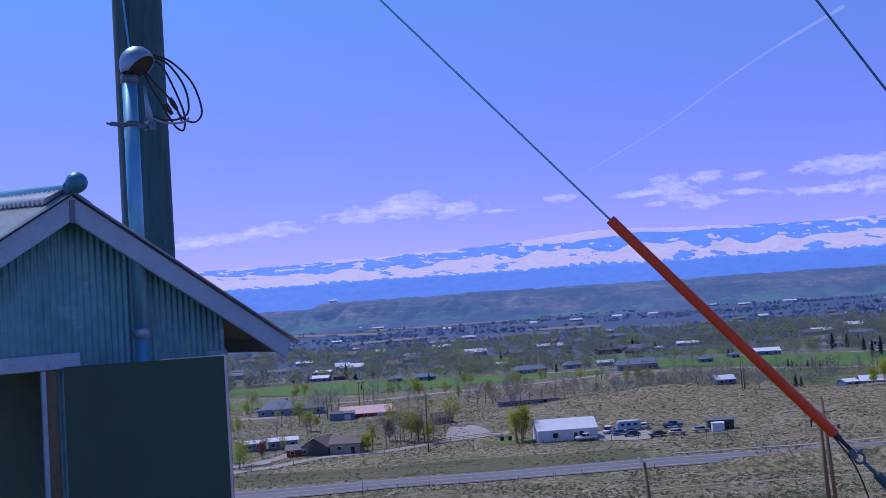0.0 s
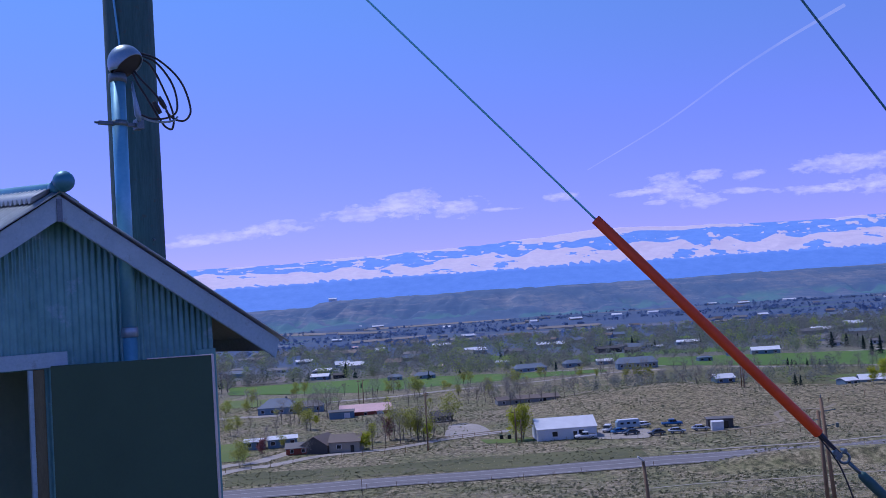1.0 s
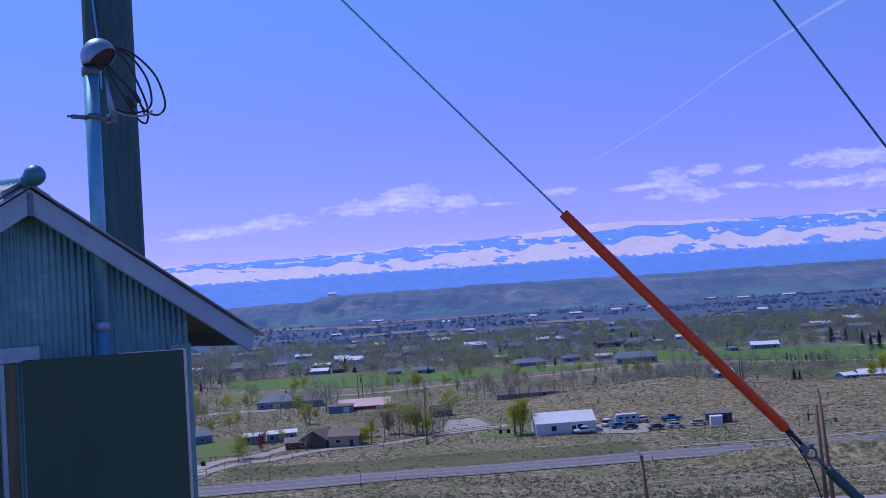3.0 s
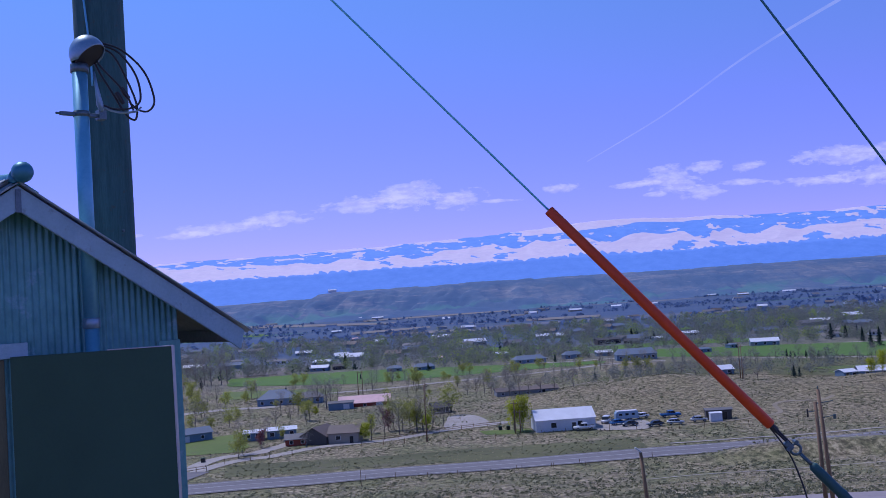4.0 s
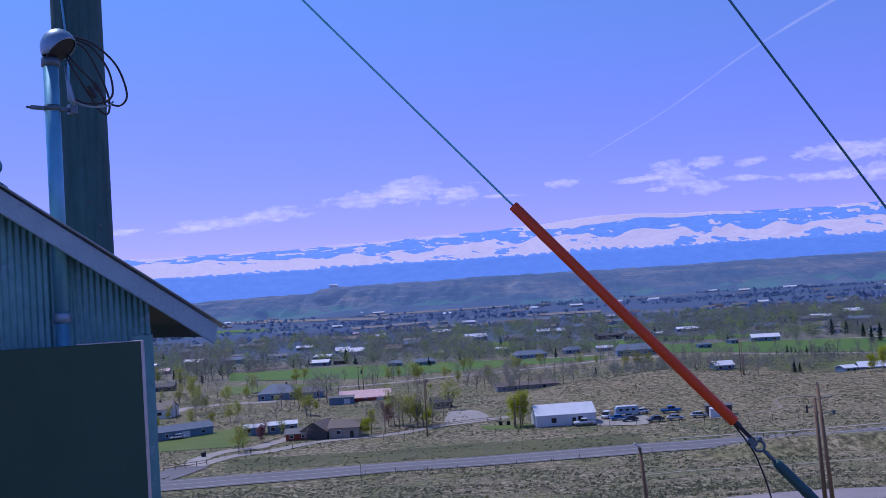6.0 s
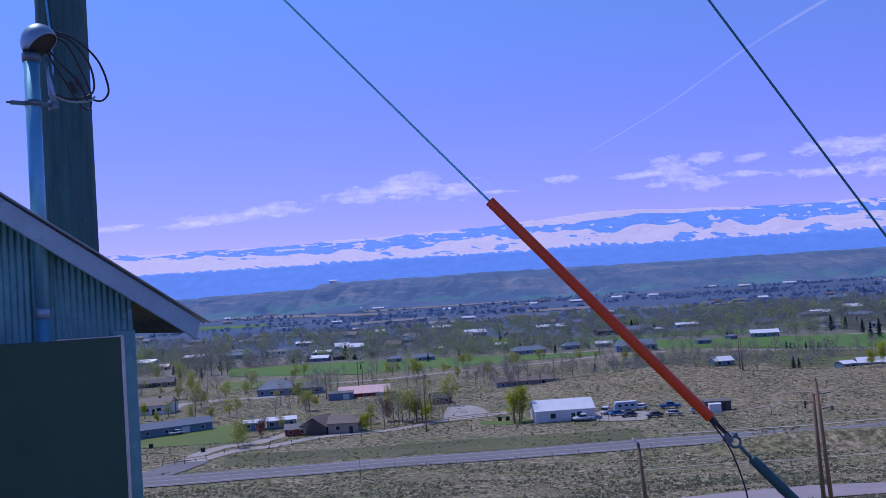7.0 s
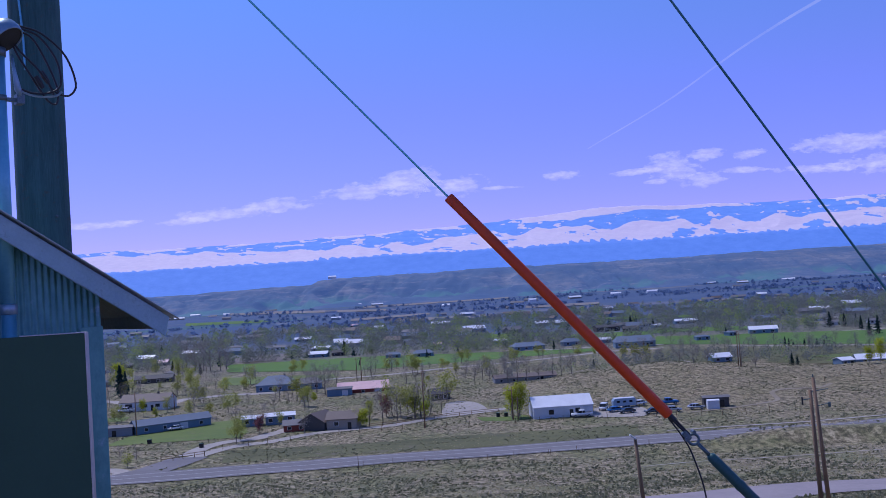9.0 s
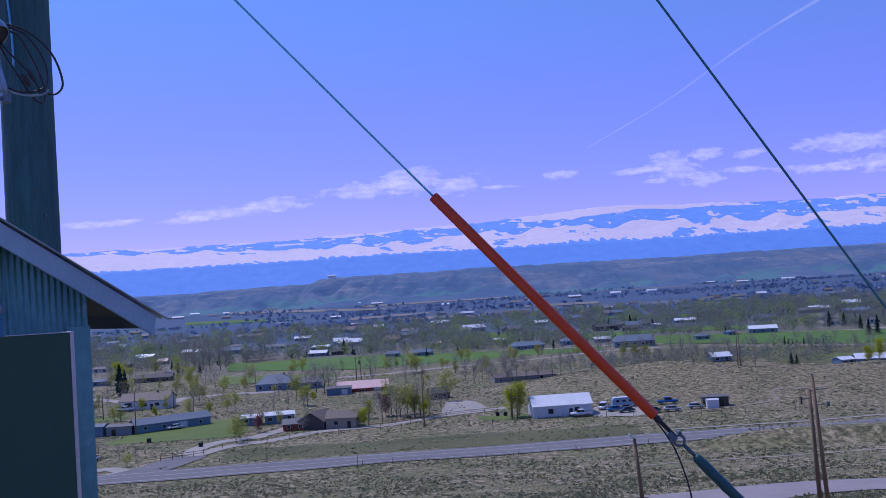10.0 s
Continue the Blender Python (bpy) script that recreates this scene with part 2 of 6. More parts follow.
def build_ground():
    ys = [-60, -30, -10, 0, 4, 5.5, 7, 10, 20, 40, 60, 75] + [80 + 4 * k for k in range(90)]
    while ys[-1] < 4700:
        ys.append(ys[-1] * 1.03)
    rows = []
    for y in ys:
        half = 70 + max(y, 0) * 0.72
        rows.append([(half * (k / 70 - 1), y) for k in range(141)])
    bm = bmesh.new()
    grid = []
    for r in rows:
        grid.append([bm.verts.new((x, y, ground_z(x, y)))
                     for x, y in r])
    for a, b in zip(grid, grid[1:]):
        for k in range(140):
            bm.faces.new((a[k], a[k + 1], b[k + 1], b[k]))
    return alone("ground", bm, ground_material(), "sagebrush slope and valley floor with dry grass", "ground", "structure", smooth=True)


build_ground()


# ---- mountains and terrace ----
def mountain_material():
    m, n, l, bsdf = shader("snow_and_hazed_forest")
    pos = n.new("ShaderNodeNewGeometry").outputs["Position"]
    cover = n.new("ShaderNodeAttribute")
    cover.attribute_name = "snow_cover"
    b = texture(n, l, pos, 0.022, 9.0, 0.72, (1, 0.7, 2.6))
    fine = texture(n, l, pos, 0.06, 6.0, 0.7, (0.8, 0.5, 2.0))
    v = n.new("ShaderNodeMath")
    v.operation = "MULTIPLY_ADD"
    v.inputs[1].default_value = 0.5
    l.new(fine, v.inputs[0])
    l.new(cover.outputs["Fac"], v.inputs[2])
    snow = ramp(n, l, v.outputs[0], (0.70, (0, 0, 0)), (0.80, (1, 1, 1)))
    # distance haze is put into the forest as blue base colour
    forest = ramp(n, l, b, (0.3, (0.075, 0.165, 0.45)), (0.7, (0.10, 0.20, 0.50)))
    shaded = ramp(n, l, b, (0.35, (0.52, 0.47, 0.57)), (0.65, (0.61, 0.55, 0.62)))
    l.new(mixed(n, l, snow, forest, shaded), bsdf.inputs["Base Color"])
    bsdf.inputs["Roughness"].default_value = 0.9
    # emission adds the haze glow over forest and snow
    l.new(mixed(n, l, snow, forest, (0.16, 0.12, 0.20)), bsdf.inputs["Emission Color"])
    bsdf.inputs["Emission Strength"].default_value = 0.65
    return m


CREST_X = (-2600, -1630, -755, -355, 170, 700, 1045, 1370, 1670, 1960, 2600)
CREST_Z = (215, 228, 225, 236, 250, 290, 280, 268, 265, 274, 280)


def snow_amount(x, s):
    """How much snow lies at a place: s is 0 at the foot of the snow and 1 at the crest."""
    streak = noise.fractal(Vector((x / 150 + 1.5 * s, s * 3.2, 3.0)), 0.75, 2.1, 5)
    teeth = abs(noise.noise(Vector((x / 46 + 2.6 * s, 2.0, 1.0)))) * 0.16 + 0.07 * noise.noise(Vector((x / 14 + 3 * s, 5.0, 1.0)))
    domes = 0.40 + 0.20 * (1 - 2 * abs(noise.noise(Vector((x / 210, 8.0, 2.0))))) + 0.16 * noise.noise(Vector((x / 480, 1.0, 4.0))) + 0.24 * smooth_step(-500, -1300, x)
    low = smooth_step(teeth - 0.02, teeth + 0.08, s) * (1 - smooth_step(domes - 0.04, domes + 0.05, s))
    low *= 1 - 0.9 * smooth_step(0.34, 0.52, streak - 0.22 * smooth_step(0, -700, x) + 0.5 * noise.noise(Vector((x / 330, 4.0, 9.0))))
    speckle = smooth_step(0.26, 0.56, noise.fractal(Vector((x / 60 + s, s * 7.0, 6.0)), 0.7, 2.1, 4) + 0.25 * noise.noise(Vector((x / 260, s * 2, 2.0)))) * smooth_step(0.25, 0.4, s) * 0.9
    rim = 0.88 + 0.14 * noise.noise(Vector((x / 300, 3.0, 7.0))) - 0.16 * math.exp(-((x - 560) / 260) ** 2) + 0.05 * noise.noise(Vector((x / 60, 3.0, 7.0)))
    top = smooth_step(rim, rim + 0.06, s) * smooth_step(-0.25, 0.05, noise.noise(Vector((x / 420, 6.0, 1.0))) + 0.5 * streak + 0.5 * math.exp(-((x - 620) / 500) ** 2))
    return max(low, speckle, top)


def build_mountains():
    bm = bmesh.new()
    cover = bm.verts.layers.float.new("snow_cover")
    nx, ny = 720, 96
    grid = []
    for j in range(ny + 1):
        v = j / ny
        y = 3750 + 950 * v
        row = []
        for i in range(nx + 1):
            u = -2600 + 5200 * i / nx
            top = float(np.interp(u, CREST_X, CREST_Z)) + 5 * bump_noise(u, 0, 190, 5) + 2.5 * bump_noise(u, 0, 45, 6)
            low = 131 + 4 * bump_noise(u, 0, 500, 8)
            s = (v - 0.3) / 0.62
            if s < 0:
                h = -60 + (low + 60) * (v / 0.3)
            else:
                h = low + (top - low) * min(s, 1.0)
            if s > 1:
                h -= (s - 1) * 400
            ridge = 1 - abs(noise.fractal(Vector((u / 240, v * 3.0, 2)), 0.9, 2.1, 5))
            rough = noise.fractal(Vector((u / 80, v * 9.0, 7)), 0.8, 2.1, 4)
            amp = smooth_step(0.2, 0.4, v) * (1 - smooth_step(0.7, 0.92, v))
            q = bm.verts.new((u * y / 4250, y, (h + amp * (9 * (ridge - 0.7) + 3 * rough)) * y / 4250))
            q[cover] = snow_amount(u, s) if 0 < s < 1.1 else 0.0
            row.append(q)
        grid.append(row)
    for a, b in zip(grid, grid[1:]):
        for k in range(nx):
            bm.faces.new((a[k], a[k + 1], b[k + 1], b[k]))
    return alone("backdrop", bm, mountain_material(), "long mountain range in blue haze with snow fields", "mountains", "structure", smooth=True)


def terrace_material():
    m, n, l, bsdf = shader("hazed_dry_terrace")
    pos = n.new("ShaderNodeNewGeometry").outputs["Position"]
    a = texture(n, l, pos, 0.004, 8.0, 0.65, (1, 0.5, 6))
    b = texture(n, l, pos, 0.02, 9.0, 0.75, (0.7, 0.5, 5))
    c1 = ramp(n, l, a, (0.36, (0.022, 0.036, 0.05)), (0.48, (0.055, 0.064, 0.066)), (0.62, (0.15, 0.128, 0.098)))
    c = mixed(n, l, ramp(n, l, b, (0.38, (0, 0, 0)), (0.62, (0.85, 0.85, 0.85))), c1, (0.032, 0.048, 0.062))
    # bleached cuts and tracks that follow the slope
    scars = texture(n, l, pos, 0.012, 7.0, 0.65, (0.35, 0.5, 9))
    c = mixed(n, l, ramp(n, l, scars, (0.57, (0, 0, 0)), (0.68, (0.6, 0.6, 0.6))), c, (0.25, 0.20, 0.155))
    # watered ground at the foot
    s = n.new("ShaderNodeSeparateXYZ")
    l.new(pos, s.inputs[0])
    foot = n.new("ShaderNodeMapRange")
    foot.inputs["From Min"].default_value, foot.inputs["From Max"].default_value = -14, -30
    l.new(s.outputs["Z"], foot.inputs["Value"])
    wet = texture(n, l, pos, 0.0035, 4.0, 0.5, (1, 1.4, 1))
    both = n.new("ShaderNodeMath")
    both.operation = "MULTIPLY"
    l.new(foot.outputs["Result"], both.inputs[0])
    l.new(ramp(n, l, wet, (0.5, (0, 0, 0)), (0.56, (0.8, 0.8, 0.8))), both.inputs[1])
    c = mixed(n, l, both.outputs[0], c, (0.045, 0.12, 0.06))
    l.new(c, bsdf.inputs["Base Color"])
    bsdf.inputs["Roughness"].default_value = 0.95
    # blue emission stands in for the air haze before these hills
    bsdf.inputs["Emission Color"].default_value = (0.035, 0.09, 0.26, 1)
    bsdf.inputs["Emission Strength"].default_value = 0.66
    return m


def build_terrace():
    bm = bmesh.new()
    nx, ny = 640, 64
    grid = []
    for j in range(ny + 1):
        v = j / ny
        y = 2200 + 1550 * v
        row = []
        for i in range(nx + 1):
            x = -2400 + 4800 * i / nx
            crest = 0.52 + 0.10 * bump_noise(x, 0, 420, 9)
            s = max(0, min((v - 0.08) / crest, 1))
            rise = s ** 1.5 * (2.5 - 1.5 * s)
            top = 83 - 17 * smooth_step(-380, -440, x) - 8 * smooth_step(-440, -1000, x) + 3.5 * bump_noise(x, 0, 180, 3) + 1.5 * bump_noise(x, 0, 40, 4)
            # spurs and gullies run down towards the valley
            bend = 60 * bump_noise(x, y, 400, 6)
            gully = abs(noise.fractal(Vector(((x + bend) / 105, y / 420, 4)), 0.8, 2.1, 6))
            step = 5 * bump_noise(x, y, 260, 2)
            row.append(bm.verts.new((x, y, -46 + (top + step * (1 - rise)) * rise - 75 * gully * rise * (1.08 - rise) * 2 + 2.0 * v)))
        grid.append(row)
    for a, b in zip(grid, grid[1:]):
        for k in range(nx):
            bm.faces.new((a[k], a[k + 1], b[k + 1], b[k]))
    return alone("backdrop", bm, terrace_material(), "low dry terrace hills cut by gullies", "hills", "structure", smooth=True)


build_mountains()
build_terrace()


# ---- shed ----
SHED = pose(-1.80, 4.71, 0, 0, 0, 42)
PITCH = 0.656       # fall of the roof for each metre out from the ridge
APEX = 0.665        # height of the top of the barge boards at the ridge
EAVE = 1.21
HALF = 0.876        # half the width of the gable wall
FRONT = 0.165       # how far the wall stands back from the barge boards
BACK = 1.34
RIDGE_RISE = 0.095  # the ridge climbs a little towards the back
BACK_RIGHT = 1.16   # the slope beside the pole stops short of it
FLOOR = -2.05


def corrugated(x0, x1, top, bottom, y, pitch=0.034, depth=0.0045, thick=0.0015):
    """An upright corrugated sheet; top and bottom are functions of x."""
    bm = bmesh.new()
    count = max(int((x1 - x0) / pitch * 6), 2)
    rows = []
    for k in range(count + 1):
        x = x0 + (x1 - x0) * k / count
        d = depth * math.sin(2 * math.pi * x / pitch)
        rows.append([bm.verts.new((x, y + d + o, z)) for o in (0, thick) for z in (bottom(x), top(x))])
    for a, b in zip(rows, rows[1:]):
        bm.faces.new((a[0], b[0], b[1], a[1]))
        bm.faces.new((b[2], a[2], a[3], b[3]))
        bm.faces.new((a[1], b[1], b[3], a[3]))
        bm.faces.new((b[0], a[0], a[2], b[2]))
    bmesh.ops.recalc_face_normals(bm, faces=bm.faces)
    return bm


def roof_sheet(side):
    """One corrugated slope; the waves run down from the ridge."""
    bm = bmesh.new()
    back = BACK_RIGHT if side > 0 else BACK
    count = int((back + 0.03) / 0.034 * 6)
    rows = []
    for k in range(count + 1):
        y = -0.03 + (back + 0.03) * k / count
        w = 0.009 * math.sin(2 * math.pi * y / 0.068)
        rows.append([bm.verts.new((side * x, y, APEX + 0.018 - PITCH * x + w + o + (RIDGE_RISE * max(y, 0) * (1 - x / EAVE) if side < 0 else 0))) for x in (0.0, EAVE + 0.045) for o in (0, 0.003)])
    for a, b in zip(rows, rows[1:]):
        for i, j in ((0, 2), (3, 1), (2, 3), (1, 0)):
            bm.faces.new((a[i], a[j], b[j], b[i]))
    for r in (rows[0], rows[-1]):
        bm.faces.new((r[0], r[1], r[3], r[2]))
    bmesh.ops.recalc_face_normals(bm, faces=bm.faces)
    return bm


def barge(side):
    t = 0.122
    pts = [(0.0, APEX), (side * EAVE, APEX - PITCH * EAVE), (side * (EAVE - 0.028), APEX - PITCH * EAVE - 0.105), (side * (EAVE - 0.075), APEX - PITCH * (EAVE - 0.075) - t), (0.0, APEX - t)]
    bm = prism(pts, 0.0, 0.022)
    bmesh.ops.bevel(bm, geom=[e for e in bm.edges if e.calc_length() > 0.3], offset=0.003, segments=2, affect="EDGES")
    return bm


def build_shed():
    shed = thing("shed", "small gabled shed of weathered corrugated metal with its door open", "shed", SHED)
    under = lambda x: APEX - 0.03 - PITCH * abs(x)
    door_top = -0.185
    floor = lambda x: FLOOR
    part("front_wall", corrugated(0.0, HALF, under, floor, FRONT), M_GALV, shed)
    part("front_wall", corrugated(-HALF, 0.0, under, lambda x: door_top if -0.84 < x < -0.06 else FLOOR, FRONT), M_GALV, shed)
    for side, name in ((1, "side_wall"), (-1, "side_wall")):
        part(name, block(side * HALF - 0.006, side * HALF + 0.006, FRONT, 1.10, FLOOR, under(HALF)), M_GALV, shed)
    part("back_wall", prism([(-HALF, FLOOR), (HALF, FLOOR), (HALF, under(HALF)), (0, under(0)), (-HALF, under(HALF))], 1.08, 1.10), M_DARK, shed)
    part("floor_slab", block(-HALF - 0.05, HALF + 0.05, FRONT - 0.05, 1.13, FLOOR - 0.6, FLOOR), M_SOFFIT, shed)
    part("corner_trim", block(HALF - 0.115, HALF + 0.012, FRONT - 0.014, FRONT - 0.006, FLOOR, door_top + 0.03, 0.002), M_GALV, shed, "flat galvanised corner flashing")
    for side in (-1, 1):
        part("roof_slope", roof_sheet(side), M_ROOF, shed, "corrugated galvanised roof slope", True)
        part("soffit", prism([(0, APEX - 0.004), (side * (EAVE - 0.01), APEX - 0.004 - PITCH * (EAVE - 0.01)), (side * (EAVE - 0.01), APEX - 0.02 - PITCH * (EAVE - 0.01)), (0, APEX - 0.02)], 0.024, (BACK_RIGHT if side > 0 else BACK) - 0.02), M_SOFFIT, shed, "bare board roof deck")
        part("barge_board", barge(side), M_FASCIA, shed, "white-painted barge board with worn paint")
        part("eave_board", block(side * EAVE - 0.012 - 0.03 * side, side * EAVE + 0.012 - 0.03 * side, 0.03, (BACK_RIGHT if side > 0 else BACK) - 0.03, APEX - PITCH * EAVE - 0.065, APEX - PITCH * EAVE + 0.005), M_SOFFIT, shed, "bare wooden eave board")
    # a short upper course of sheet laps over the slope below the ridge
    lap = bmesh.new()
    rows = []
    for k in range(241):
        y = 0.02 + (BACK - 0.02) * k / 240
        w = 0.014 * math.sin(2 * math.pi * y / 0.068)
        rows.append([lap.verts.new((-x, y, APEX + 0.034 - PITCH * x + 0.11 * x + w + o + RIDGE_RISE * y * (1 - x / EAVE))) for x in (0.0, 0.125) for o in (0, 0.003)])
    for a, b in zip(rows, rows[1:]):
        for i, j in ((0, 2), (3, 1), (2, 3), (1, 0)):
            lap.faces.new((a[i], a[j], b[j], b[i]))
    bmesh.ops.recalc_face_normals(lap, faces=lap.faces)
    part("upper_sheet", lap, M_ROOF, shed, "corrugated sheet lapped under the ridge cap", True)
    part("apex_bracket", block(-0.014, 0.014, -0.006, -0.001, APEX - 0.135, APEX - 0.02, 0.002), M_STEEL, shed, "small metal strap at the gable peak")
    cap = tube([(0, -0.02, APEX + 0.03), (0, 0.1, APEX + 0.038), (0, BACK, APEX + 0.012 + RIDGE_RISE * BACK)], [0.029, 0.034, 0.050], 14)
    for side in (1,):
        prism([(0, APEX + 0.034), (side * 0.10, APEX + 0.034 - PITCH * 0.10), (side * 0.10, APEX + 0.028 - PITCH * 0.10), (0, APEX + 0.028)], 0.0, BACK, cap)
    ridge = part("ridge_cap", cap, M_CAP, shed, "teal-grey rolled metal ridge cap", True)
    ball = bmesh.new()
    bmesh.ops.create_uvsphere(ball, u_segments=20, v_segments=14, radius=0.052, matrix=pose(0.012, -0.042, APEX + 0.06))
    part("neck", tube([(0.004, -0.01, APEX + 0.045), (0, 0.03, APEX + 0.036), (0, 0.06, APEX + 0.037), (0, 0.066, APEX + 0.037)], [0.044, 0.036, 0.034, 0.028], 16), M_CAP, ridge, "short collar behind the ball", True)
    part("finial", ball, M_CAP, ridge, "round ball finial on the ridge end", True)
    # lintel and door frame
    part("lintel", block(-HALF, 0.06, FRONT - 0.03, FRONT - 0.008, door_top + 0.005, door_top + 0.08, 0.003), M_FASCIA, shed, "white board over the doorway")
    part("door_jamb", block(-0.130, -0.108, FRONT - 0.02, FRONT + 0.004, FLOOR, door_top, 0.003), M_FASCIA, shed, "pale painted door jamb")
    part("door_jamb", block(-0.108, -0.05, FRONT - 0.012, FRONT + 0.05, FLOOR, door_top, 0.003), M_JAMB, shed, "bare brown door jamb")
    part("door_jamb", block(-0.86, -0.82, FRONT - 0.02, FRONT + 0.07, FLOOR, door_top, 0.003), M_FASCIA, shed)
    # the door stands open, swung out about its hinge
    door = block(0.0, 0.785, -0.018, 0.018, FLOOR + 0.05, -0.172, 0.003)
    door.transform(pose(-0.022, FRONT - 0.03, 0, 0, 0, -38.7))
    d = part("door", door, M_DOOR, shed, "dark painted plank door standing open")
    e = block(0.785, 0.792, -0.02, 0.02, FLOOR + 0.05, -0.168, 0.001)
    e.transform(pose(-0.022, FRONT - 0.03, 0, 0, 0, -38.7))
    part("edge_strip", e, M_EDGE, d, "bright metal edge strip")
    e = block(0.47, 0.785, -0.02, 0.02, -0.171, -0.166, 0.001)
    e.transform(pose(-0.022, FRONT - 0.03, 0, 0, 0, -38.7))
    part("edge_strip", e, M_EDGE, d, "bright metal edge strip")
    return shed


build_shed()


# ---- pole, conduit and weatherhead ----
def pole_shape(r0, r1, z0, z1, sides=40, seed=0.0):
    """A slightly uneven tapered log with drying cracks."""
    bm = bmesh.new()
    rings, steps = [], 60
    cracks = [random.uniform(0, 2 * math.pi) for _ in range(9)]
    for j in range(steps + 1):
        z = z0 + (z1 - z0) * j / steps
        ring = []
        for k in range(sides):
            a = 2 * math.pi * k / sides
            r = r0 + (r1 - r0) * j / steps + 0.004 * bump_noise(3 * math.cos(a), 3 * math.sin(a) + z * 0.3, 1.0, seed)
            for c in cracks:
                gap = abs((a - c + math.pi) % (2 * math.pi) - math.pi)
                if gap < 0.1:
                    r -= 0.007 * (1 - gap / 0.1) * (0.5 + 0.5 * bump_noise(c * 9, z, 0.8, 1.0))
            ring.append(bm.verts.new((r * math.cos(a), r * math.sin(a), z)))
        rings.append(ring)
    for a, b in zip(rings, rings[1:]):
        for k in range(sides):
            bm.faces.new((a[k], a[(k + 1) % sides], b[(k + 1) % sides], b[k]))
    bm.faces.new(rings[-1])
    return bm


POLE_X, POLE_Y = -1.945, 6.4


def build_pole():
    pole = thing("utility_pole", "thick weathered dark wooden pole behind the shed", "pole", pose(POLE_X, POLE_Y, 0))
    part("shaft", pole_shape(0.168, 0.156, -3.4, 7.5), M_POLE, pole, "", True)
    part("ground_wire", tube(curve([(-0.02, -0.172, 7.4), (-0.03, -0.172, 3.0), (-0.05, -0.175, 2.4), (-0.005, -0.182, 1.75), (0.0, -0.18, 1.5)], 6), 0.007, 8), M_CONDUIT, pole, "thin wire stapled to the pole", True)
    nail = bmesh.new()
    bmesh.ops.create_uvsphere(nail, u_segments=8, v_segments=6, radius=0.011, matrix=pose(0.133, -0.118, 0.55))
    part("nail", nail, M_STEEL, pole)


build_pole()


def build_conduit():
    cx, cy = 0.385, 0.128
    con = thing("service_conduit", "galvanised service conduit with weatherhead and looped cables", "conduit", SHED)
    part("pipe", tube([(cx, cy, FLOOR), (cx, cy, -0.03)], 0.037, 24), M_CONDUIT, con, "", True)
    part("pipe", tube([(cx, cy, -0.03), (cx, cy, 1.32)], 0.0385, 24), M_CONDUIT, con, "", True)
    part("coupling", tube([(cx, cy, -0.06), (cx, cy, -0.055), (cx, cy, -0.012), (cx, cy, -0.005)], [0.038, 0.044, 0.044, 0.039], 24), M_HEAD, con, "", True)
    # hood: a dome cut off by a slanting mouth
    back = SHED.inverted()
    centre, mouth_way = Vector((-1.552, 5.06, 1.390)), Vector((0.64, -0.20, -0.74)).normalized()
    bm = bmesh.new()
    bmesh.ops.create_uvsphere(bm, u_segments=32, v_segments=20, radius=1.0, matrix=Matrix.Translation(centre) @ Matrix.Diagonal((0.094, 0.082, 0.100, 1)))
    cut = bmesh.ops.bisect_plane(bm, geom=list(bm.verts) + list(bm.edges) + list(bm.faces), plane_co=centre + mouth_way * 0.030, plane_no=mouth_way, clear_outer=True)
    rim = [v.co.copy() for v in cut["geom_cut"] if isinstance(v, bmesh.types.BMVert)]
    bmesh.ops.bisect_plane(bm, geom=list(bm.verts) + list(bm.edges) + list(bm.faces), plane_co=centre + Vector((0, 0, -0.045)), plane_no=(0, 0, -1), clear_outer=True)
    bmesh.ops.solidify(bm, geom=list(bm.faces), thickness=0.005)
    bm.transform(back)
    head = part("weatherhead", bm, M_HEAD, con, "cast aluminium weatherhead hood", True)
    mid = sum(rim, Vector()) / len(rim)
    u = (rim[0] - mid).normalized()
    w = mouth_way.cross(u)
    rim.sort(key=lambda q: math.atan2((q - mid).dot(w), (q - mid).dot(u)))
    # a black plate is added to give the open mouth its dark inside
    plate = bmesh.new()
    lo = [plate.verts.new(back @ (mid + (q - mid) * 0.93 - mouth_way * 0.016)) for q in rim]
    hi = [plate.verts.new(back @ (mid + (q - mid) * 0.93 - mouth_way * 0.008)) for q in rim]
    plate.faces.new(lo[::-1])
    plate.faces.new(hi)
    for k in range(len(lo)):
        plate.faces.new((lo[k - 1], lo[k], hi[k], hi[k - 1]))
    bmesh.ops.recalc_face_normals(plate, faces=plate.faces)
    part("insulator_plate", plate, M_CABLE, head, "black plate darkening the hood mouth")
    part("collar", tube([(cx, cy, 1.29), (cx, cy, 1.292), (cx, cy, 1.335), (cx, cy, 1.337)], [0.041, 0.046, 0.046, 0.041], 24), M_STEEL, con, "", True)
    # strap with bolts holding the pipe
    part("clamp", tube([(cx, cy, 1.055), (cx, cy, 1.085)], 0.0415, 24), M_STEEL, con, "", True)
    part("clamp_bar", block(cx - 0.115, cx + 0.125, cy - 0.012, cy + 0.012, 1.058, 1.078, 0.003), M_STEEL, con, "steel strut with bolt ends")
    part("clamp_bar", tube([(cx - 0.135, cy, 1.068), (cx - 0.10, cy, 1.068)], 0.006, 8), M_STEEL, con)
    part("bracket", block(cx + 0.085, cx + 0.125, cy - 0.03, cy + 0.03, 1.045, 1.10, 0.004), M_STEEL, con, "dark steel bracket")
